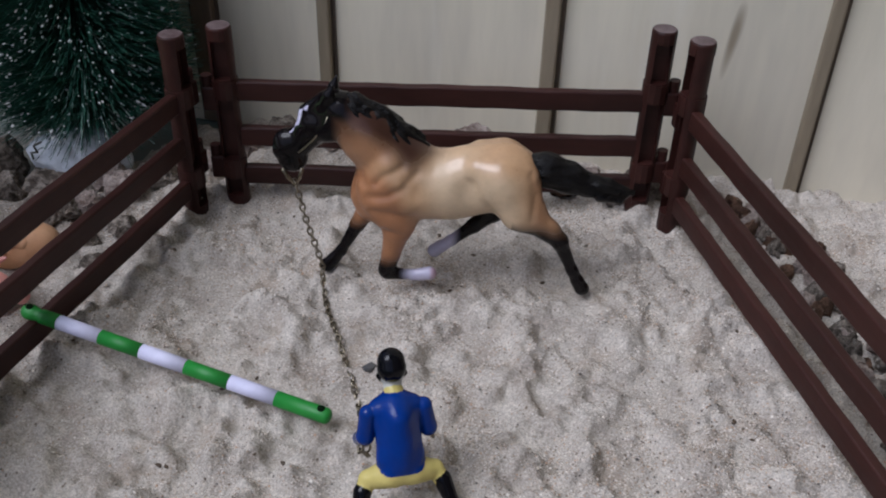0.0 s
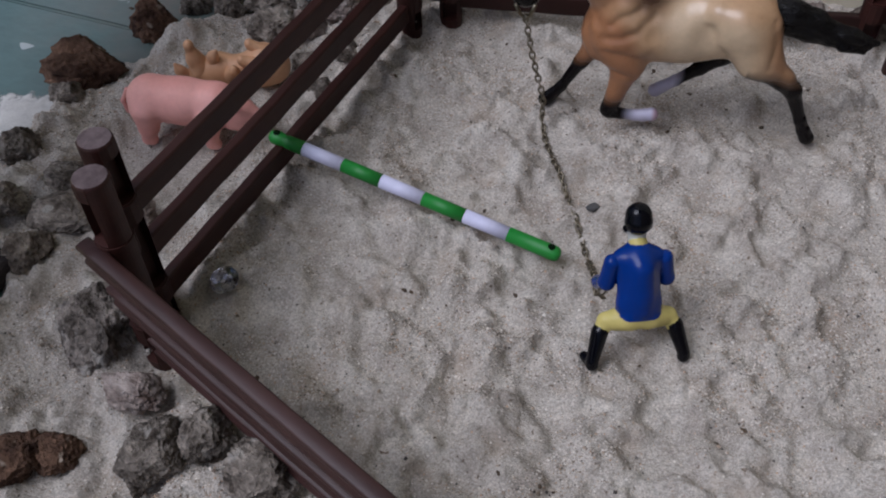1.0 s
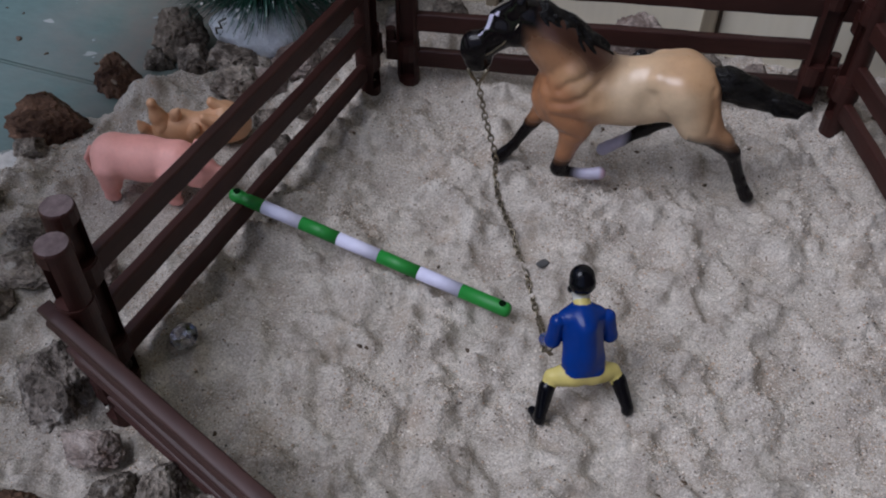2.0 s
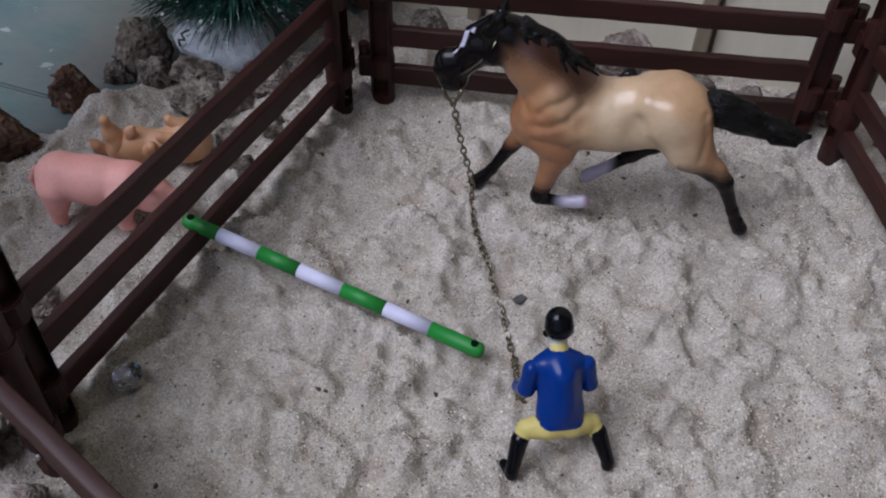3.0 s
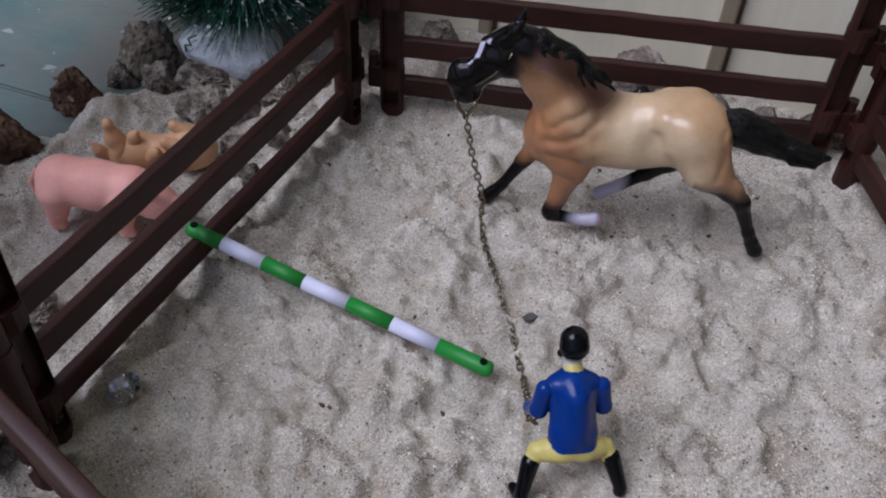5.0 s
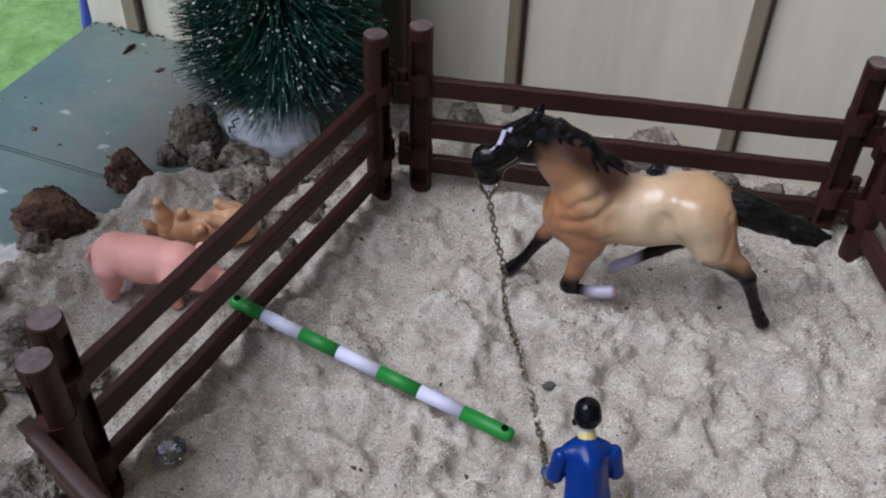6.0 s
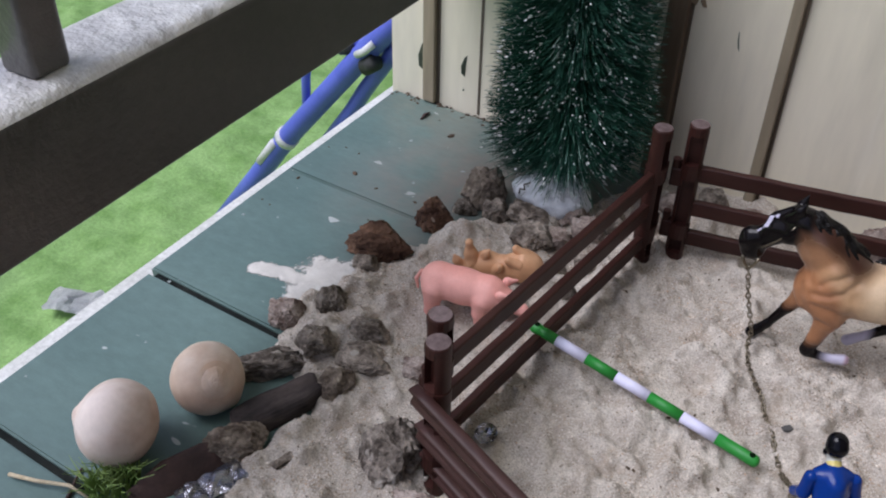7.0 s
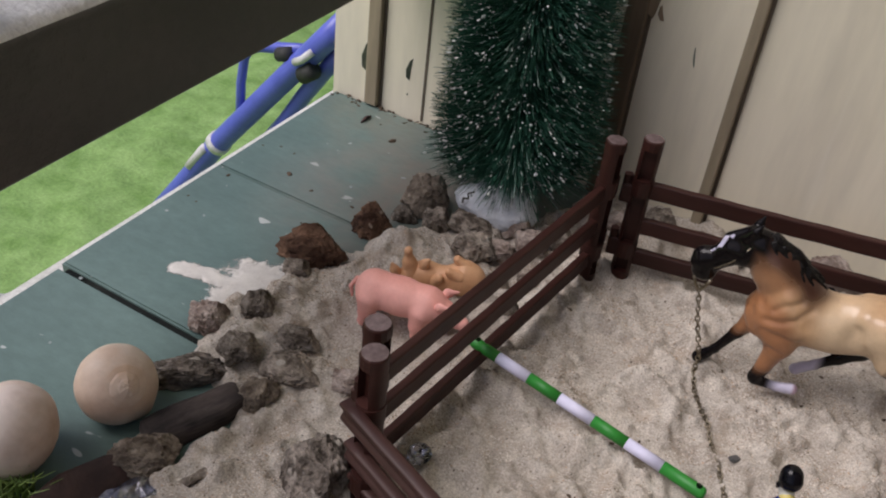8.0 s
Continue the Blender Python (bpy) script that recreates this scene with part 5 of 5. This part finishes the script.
jet = part("pebble", mesh_of("pebble", bm, JET, True), None, at=put(-47.5, 329, ground_z(-47.5, 329) + 2.2, 0, 0, 20) @ Matrix.Diagonal((4.2, 3.0, 4.4, 1)))
tagged(jet, "glossy black pebble lying behind the toy fence", "pebble")
LABELS = {"grey": "grey rough volcanic stone set in sand", "brown": "rusty brown rough stone beside the sand", "pale": "pale pinkish rough stone set in sand", "tan": "tan porous volcanic stone set in sand", "porous": "grey-brown deeply pitted stone beside the fence"}


def stone(x, y, w, d, h, colour="grey", turn=0, lift=0.32, k=None):
    """A border stone of that width, depth and height, sunk into the sand."""
    k = int(abs(x * 3 + y)) % 3 if k is None else k
    ob = part("stone", STONES[colour, k], None, at=put(x, y, ground_z(x, y) + h * lift, 0, 0, turn) @ Matrix.Diagonal((w / 18, d / 18, h / 13.5, 1)))
    return tagged(ob, LABELS[colour], "stone", "border stones")


for row in ((-228, 281, 25, 20, 22, "tan"), (-214, 267, 15, 13, 15), (-236, 247, 18, 16, 18, "brown", 30), (-245, 214, 30, 18, 20, "brown", 25), (-243, 201, 14, 11, 9, "grey"), (-251, 155, 18, 14, 13, "pale"), (-238, 170, 16, 15, 13, "grey"),
            (-226, 145, 17, 15, 12), (-213, 163, 19, 13, 10), (-206, 149, 22, 18, 8), (-207, 133, 14, 15, 14, "tan"), (-237, 129, 31, 15, 12, "porous", 41), (-220, 91, 25, 17, 15, "tan", 35), (-186, 158, 13, 12, 8, "pale"),
            (-188, 256, 22, 18, 15), (-180, 283, 15, 14, 12, "pale"), (-199, 274, 24, 20, 12), (-231, 266, 12, 11, 9), (-166, 115, 24, 25, 26, "porous", 40), (-160.5, 129, 13, 12, 17, "porous", 10), (-148, 101, 18, 11, 10, "pale"), (-134, 88, 17, 20, 13), (-123.5, 96.5, 15, 16, 14),
            (-105, 92.5, 21, 20, 15), (-164, 75, 15, 15, 10, "brown"), (-157, 80, 13, 13, 9, "brown"), (-205, 288, 15, 14, 12), (-178, 262, 15, 12, 10, "pale"), (-169, 272, 16, 14, 11, "pale"), (-163, 288, 18, 14, 12), (-160, 255, 12, 10, 8),
            (-171, 246, 12, 11, 8), (-50, 336, 29, 14, 24, "pale"), (-150, 300, 16, 14, 10, "pale"), (-143, 318, 18, 14, 12, "pale"), (-128, 328, 16, 12, 13), (-108, 332, 14, 10, 8, "pale"), (-88, 332, 12, 10, 7), (-22, 334, 15, 11, 12), (-4, 331, 14, 10, 12, "pale"), (5, 327, 15, 11, 13), (15, 331, 18, 12, 15), (-13, 328, 14, 10, 11, "brown"), (25, 336, 16, 10, 17), (-32, 329, 13, 9, 8, "pale"), (-68, 331, 16, 10, 9), (-42, 324, 11, 8, 6),
            (10, 335, 12, 9, 8), (-158, 232, 9, 9, 6)):
    stone(*row)
rng = np.random.RandomState(3)
for k in range(66):
    s = -16 + k * 2.5 + rng.uniform(-2, 2)
    off = rng.uniform(19, 39)
    p = EAST0 + s * EASTD + off * np.array([0.905, 0.425])
    if p[1] < 337:
        stone(p[0], p[1], rng.uniform(6, 13), rng.uniform(5, 10), rng.uniform(5, 10), ("grey", "brown", "grey", "pale")[k % 4], rng.uniform(0, 360), k=3 + k % 3)

# a flat chip of stone standing in the sand
bm = bmesh.new()
box(bm, (-3.8, -1.5, -4), (3.8, 1.5, 3.4), 0.8, 2)
bmesh.ops.subdivide_edges(bm, edges=list(bm.edges), cuts=3, use_grid_fill=True)
for v in bm.verts:
    v.co += 1.1 * noise.noise_vector(v.co * 0.22)
chip = part("stone", bm, ROCK, at=put(-199, 93, ground_z(-199, 93) + 0.4, 30, 8, 78), smooth=True)
tagged(chip, "small flat grey stone chip stuck in the sand", "stone", "border stones")

# dark flat stone and a strip of bark under the border
bm = bmesh.new()
box(bm, (-18, -6.4, -4.4), (18, 6.4, 4.4), 2.6, 3)
bmesh.ops.subdivide_edges(bm, edges=list(bm.edges), cuts=5, use_grid_fill=True)
for v in bm.verts:
    q = v.co * 0.11
    v.co += Vector((1.6 * noise.noise(q * 1.3), 1.3 * noise.noise(q + Vector((9, 2, 4))), 0.7 * noise.noise(q * 1.6 + Vector((3, 8, 1)))))
    v.co += Vector((0.35, 0.35, 0.3)) * noise.noise(v.co * 0.5)
    v.co.y *= 1.0 - 0.16 * smooth(6, 20, np.array(v.co.x))
slate = part("stone", bm, SLATE, at=put(-218.6, 113.6, -0.4, 5, -2, 69), smooth=True)
tagged(slate, "long flat dark slate stone lying on the deck", "stone", "border stones")
bm = bmesh.new()
tube(bm, [(-20, -2, 1), (-6, 0, 1.6), (8, 1, 1.4), (24, 0, 0.8)], [4, 8, 8.5, 5], 12, flat=0.22)
bark = part("bark_strip", bm, BARK, at=put(-225, 72, DECK_Z + 0.6, 0, 0, 62), smooth=True)
tagged(bark, "dark red-brown strip of bark on the deck", "bark")
bm = bmesh.new()
rng = np.random.RandomState(12)
rows_ = []
for i in range(9):
    rows_.append([bm.verts.new((i * 2.6 - 11 + rng.uniform(-0.9, 0.9), j * 1.9 - 3.8 + rng.uniform(-0.8, 0.8), 1.0 + rng.uniform(-0.7, 0.7))) for j in range(5)])
for i in range(8):
    for j in range(4):
        bm.faces.new((rows_[i][j], rows_[i + 1][j], rows_[i + 1][j + 1], rows_[i][j + 1]))
bmesh.ops.solidify(bm, geom=list(bm.faces), thickness=0.25)
foil = part("foil_scrap", bm, FOIL, at=put(-212.5, 73.5, DECK_Z + 4.0, 4, 3, 74) @ Matrix.Diagonal((1.2, 1.35, 1.5, 1)))
tagged(foil, "crumpled silver foil scrap half buried in sand", "foil")

# ---- the two moon snail shells ----
def snail_shell(radius, material, label, at, squash=0.92):
    """A globe-shaped shell whose whorl winds up to a small spire at its top."""
    rows_, cols, cut = 90, 120, 24
    line_of = []
    for i in range(1, rows_):
        phi = math.pi * (i / rows_) ** 1.35
        line = []
        for j in range(cols):
            th = 2 * math.pi * j / cols
            wind = (math.log(phi / 0.9) / 0.62 - th / (2 * math.pi)) % 1.0
            seam = min(wind, 1 - wind)
            r = 1 - 0.022 * math.exp(-(seam / 0.09) ** 2) * math.exp(-(phi / 0.62) ** 2)
            r += 0.026 * wind * math.exp(-(phi / 0.5) ** 2) + 0.15 * math.exp(-(phi / 0.26) ** 2)
            r += 0.10 * math.exp(-((phi - 1.75) / 0.5) ** 2) * math.exp(-(((th - 0.5 + math.pi) % (2 * math.pi) - math.pi) / 0.28) ** 2)
            r += 0.004 * math.sin(th * 9 + phi * 3) + 0.006 * math.sin(2.3 * th + 5 * phi)
            line.append((radius * r * math.sin(phi) * math.cos(th), radius * r * math.sin(phi) * math.sin(th), radius * squash * r * math.cos(phi)))
        line_of.append(line)
    whole = thing("moon_shell", label, "shell", at, "moon shells")
    for name, lines, pole_ in (("spire", line_of[:cut], (0, 0, radius * squash * 1.13)), ("body_whorl", line_of[cut - 1:], (0, 0, -radius * squash))):
        bm = bmesh.new()
        grid = [[bm.verts.new(c) for c in line] for line in lines]
        tip_ = bm.verts.new(pole_)
        for j in range(cols):
            k = (j + 1) % cols
            bm.faces.new((tip_, grid[0][j], grid[0][k]) if name == "spire" else (tip_, grid[-1][k], grid[-1][j]))
            for a, b in zip(grid, grid[1:]):
                bm.faces.new((a[j], b[j], b[k], a[k]))
        part(name, bm, material, whole, "small coiled spire" if name == "spire" else "", smooth=True)


snail_shell(13.9, SHELL, "peach moon snail shell showing its spiral on the deck", put(-244.4, 104.4, 7.4, 0, 54, -20), 0.90)
snail_shell(15.6, SHELL_PALE, "pale rosy moon snail shell lying on the deck", put(-253.0, 69.0, 10.2, 0, 84, 205), 0.90)

# ---- the bottle-brush fir, frosted, standing in cotton wool ----
TREE = (-199, 309)
fir = thing("toy_fir_tree", "dark green bottle-brush toy fir tree with white frost", "toy tree", put(*TREE, 0))
bm = bmesh.new()
tube(bm, [(0, 0, -4), (0, 0, 120), (0, 0, 243)], [2.4, 1.8, 0.6], 10)
part("trunk", bm, WIRE, fir, smooth=True)
rng = np.random.RandomState(4)
verts, faces, tips = [], [], []
COUNT = 40000
for k in range(COUNT):
    h = 21 + 219 * rng.rand() ** 1.1
    a = rng.uniform(0, 2 * math.pi)
    lobe = noise.noise(Vector((1.7 * math.cos(a), 1.7 * math.sin(a), h * 0.075)))
    reach = 40.5 * (1 - max(0, (h - 40) / 212) ** 1.8) * (0.92 + 0.08 * min(1, (h - 21) / 14)) * rng.uniform(0.72, 1.07) * (1 + 0.10 * lobe)
    droop = rng.uniform(-0.30, 0.36) - 0.12 * lobe
    d = Vector((math.cos(a), math.sin(a), droop + 0.15 * rng.uniform(-1, 1)))
    d.normalize()
    root, end = Vector((0, 0, h)), Vector((0, 0, h)) + d * reach
    mid_ = root + d * reach * 0.55
    s = d.cross(Vector((0, 0, 1))).normalized()
    u = d.cross(s)
    n_ = len(verts)
    for q in (0, 2.09, 4.19):
        verts.append(mid_ + 0.15 * (math.cos(q) * s + math.sin(q) * u))
    for q in (0, 2.09, 4.19):
        verts.append(end + 0.10 * (math.cos(q) * s + math.sin(q) * u))
    verts.append(root + d * 2)
    for i in range(3):
        j = (i + 1) % 3
        faces += [(n_ + i, n_ + j, n_ + 3 + j, n_ + 3 + i), (n_ + 6, n_ + j, n_ + i)]
    faces.append((n_ + 3, n_ + 4, n_ + 5))
    if rng.rand() < 0.05 + 0.62 * max(0.0, noise.noise(end * 0.075) + 0.24):
        tips.append((root + d * reach * rng.uniform(0.84, 0.99), d.copy()))
me = bpy.data.meshes.new("bristles")
me.from_pydata([tuple(v * MM) for v in verts], [], faces)
me.materials.append(NEEDLE)
tagged(part("bristles", me, None, fir), "dense dark green bristles", kind="stuff")
verts, faces = [], []
OCT = ((1, 0, 0), (0, 1, 0), (-1, 0, 0), (0, -1, 0), (0, 0, 1), (0, 0, -1))
for p, d in tips:
    r = 0.18 + 0.60 * rng.rand() ** 2.8
    n_ = len(verts)
    turn_ = d.to_track_quat("Z", "X").to_matrix()
    long_ = rng.uniform(1.0, 2.8)
    verts += [p + turn_ @ Vector((o[0] * r * rng.uniform(0.5, 1.1), o[1] * r * rng.uniform(0.5, 1.1), o[2] * r * long_)) for o in OCT]
    faces += [(n_ + a, n_ + (a + 1) % 4, n_ + 4) for a in range(4)] + [(n_ + (a + 1) % 4, n_ + a, n_ + 5) for a in range(4)]
me = bpy.data.meshes.new("frost")
me.from_pydata([tuple(v * MM) for v in verts], [], faces)
me.materials.append(FROST)
tagged(part("frost", me, None, fir), "white frost flecks on the tips", kind="stuff")
bm = bmesh.new()
bmesh.ops.create_icosphere(bm, subdivisions=5, radius=1)
for v in bm.verts:
    p = v.co.copy()
    r = 1 + 0.18 * noise.noise(p * 1.4) + 0.05 * noise.noise(p * 4) + 0.015 * noise.noise(p * 14)
    v.co = Vector((p.x * 20 * r, p.y * 12 * r, p.z * 11.5 * r))
cotton = part("cotton_wad", bm, COTTON, at=put(-193, 287, 8.0, 0, 0, 15), smooth=True)
tagged(cotton, "white cotton wool wad at the foot of the toy fir", "cotton wool")

bm = bmesh.new()
tube(bm, [(-15.5, -9, 3), (-15, -10.5, 6.5), (-12.5, -11, 7), (-13, -11.5, 10), (-10, -11, 11.5)], 0.45, 6)
part("wire", bm, WIRE, cotton, "bent dark wire end", at=Matrix.Translation((0, 0, 0)))

# ---- small litter ----
tuft = thing("grass_tuft", "green model grass tuft beside the shell", "grass tuft", put(-243, 55.5, DECK_Z))
rng = np.random.RandomState(9)
bm = bmesh.new()
for k in range(170):
    a, r = rng.uniform(0, 6.28), 9 * math.sqrt(rng.rand())
    b, l, h = rng.uniform(0, 6.28), rng.uniform(3, 12), rng.uniform(5, 13)
    p = Vector((r * math.cos(a), r * math.sin(a), 0))
    tube(bm, [p, p + Vector((math.cos(b) * l * 0.35, math.sin(b) * l * 0.35, h * 0.7)), p + Vector((math.cos(b) * l, math.sin(b) * l, h))], [0.4, 0.32, 0.08], 3)
tagged(part("foliage", bm, TUFT, tuft), kind="stuff")
bm = bmesh.new()
tube(bm, [(-277, 38, 2), (-266, 41, 3), (-255, 46, 3), (-246, 47, 1)], [0.8, 0.7, 0.7, 0.4], 7)
twig = part("dry_stalk", bm, STRAW, at=put(0, 0, DECK_Z), smooth=True)
tagged(twig, "pale dry straw stalk lying on the deck", "straw")
bm = bmesh.new()
tube(bm, [(-251, 38, 0.7), (-253.5, 44.5, 0.9), (-256.5, 50, 1.3), (-259.2, 54.8, 0.8)], [0.75, 0.7, 0.65, 0.45], 7)
stick = part("twig", bm, BARK, at=put(0, 0, DECK_Z), smooth=True)
tagged(stick, "thin dark twig lying beside the grass tuft", "twig")
rng = np.random.RandomState(15)
CRUMB = mesh_of("crumb", stone_mesh(31, 0.4, 0.6), LITTER, True)
for k in range(102):
    if k < 12:
        x, y = rng.uniform(-325, -255), rng.uniform(210, 340)
    elif k < 52:
        x, y = rng.uniform(-331, -250), 349 - 7 * rng.rand() ** 2
    else:
        x, y = rng.uniform(-140, 70), rng.uniform(110, 300)
    w = (rng.uniform(0.35, 0.8) if k < 56 else 0.25 + 0.45 * rng.rand() ** 2) * (2.2 if k in (3, 9, 15) else 1)
    crumb = part("crumb", CRUMB, None, at=put(x, y, ground_z(x, y) + 0.2, 0, 0, rng.uniform(0, 360)) @ Matrix.Diagonal((w * 1.7, w, w * 0.8, 1)))
    tagged(crumb, "dark crumb of dead leaf and soil", "litter", "leaf litter crumbs")
FLAKE = mesh_of("paint_flake", stone_mesh(33, 0.5, 0.25), SPILL_SOLID, True)
for k in range(24):
    x, y = (rng.uniform(-325, -225), rng.uniform(200, 320)) if k < 20 else (rng.uniform(-315, -270), rng.uniform(70, 160))
    if ground_z(x, y) > DECK_Z + 0.05:
        continue
    w = 0.3 + 0.75 * rng.rand() ** 2
    flake = part("paint_flake", FLAKE, None, at=put(x, y, DECK_Z + 0.12, 0, 0, rng.uniform(0, 360)) @ Matrix.Diagonal((w * rng.uniform(1, 2.2), w, w * 0.7, 1)))
    tagged(flake, "tiny pale flake of paint on the deck", "paint flake", "pale flakes on the boards")
bm = bmesh.new()
tube(bm, [(-298.5, 336, 0.6), (-299, 332, 1.1), (-298.5, 327.5, 0.6)], [1.2, 1.8, 0.6], 7, flat=0.5)
leaf = part("dead_leaf", bm, BARK, at=put(0, 0, DECK_Z), smooth=True)
tagged(leaf, "curled dark red dead leaf beside the wall", "leaf")
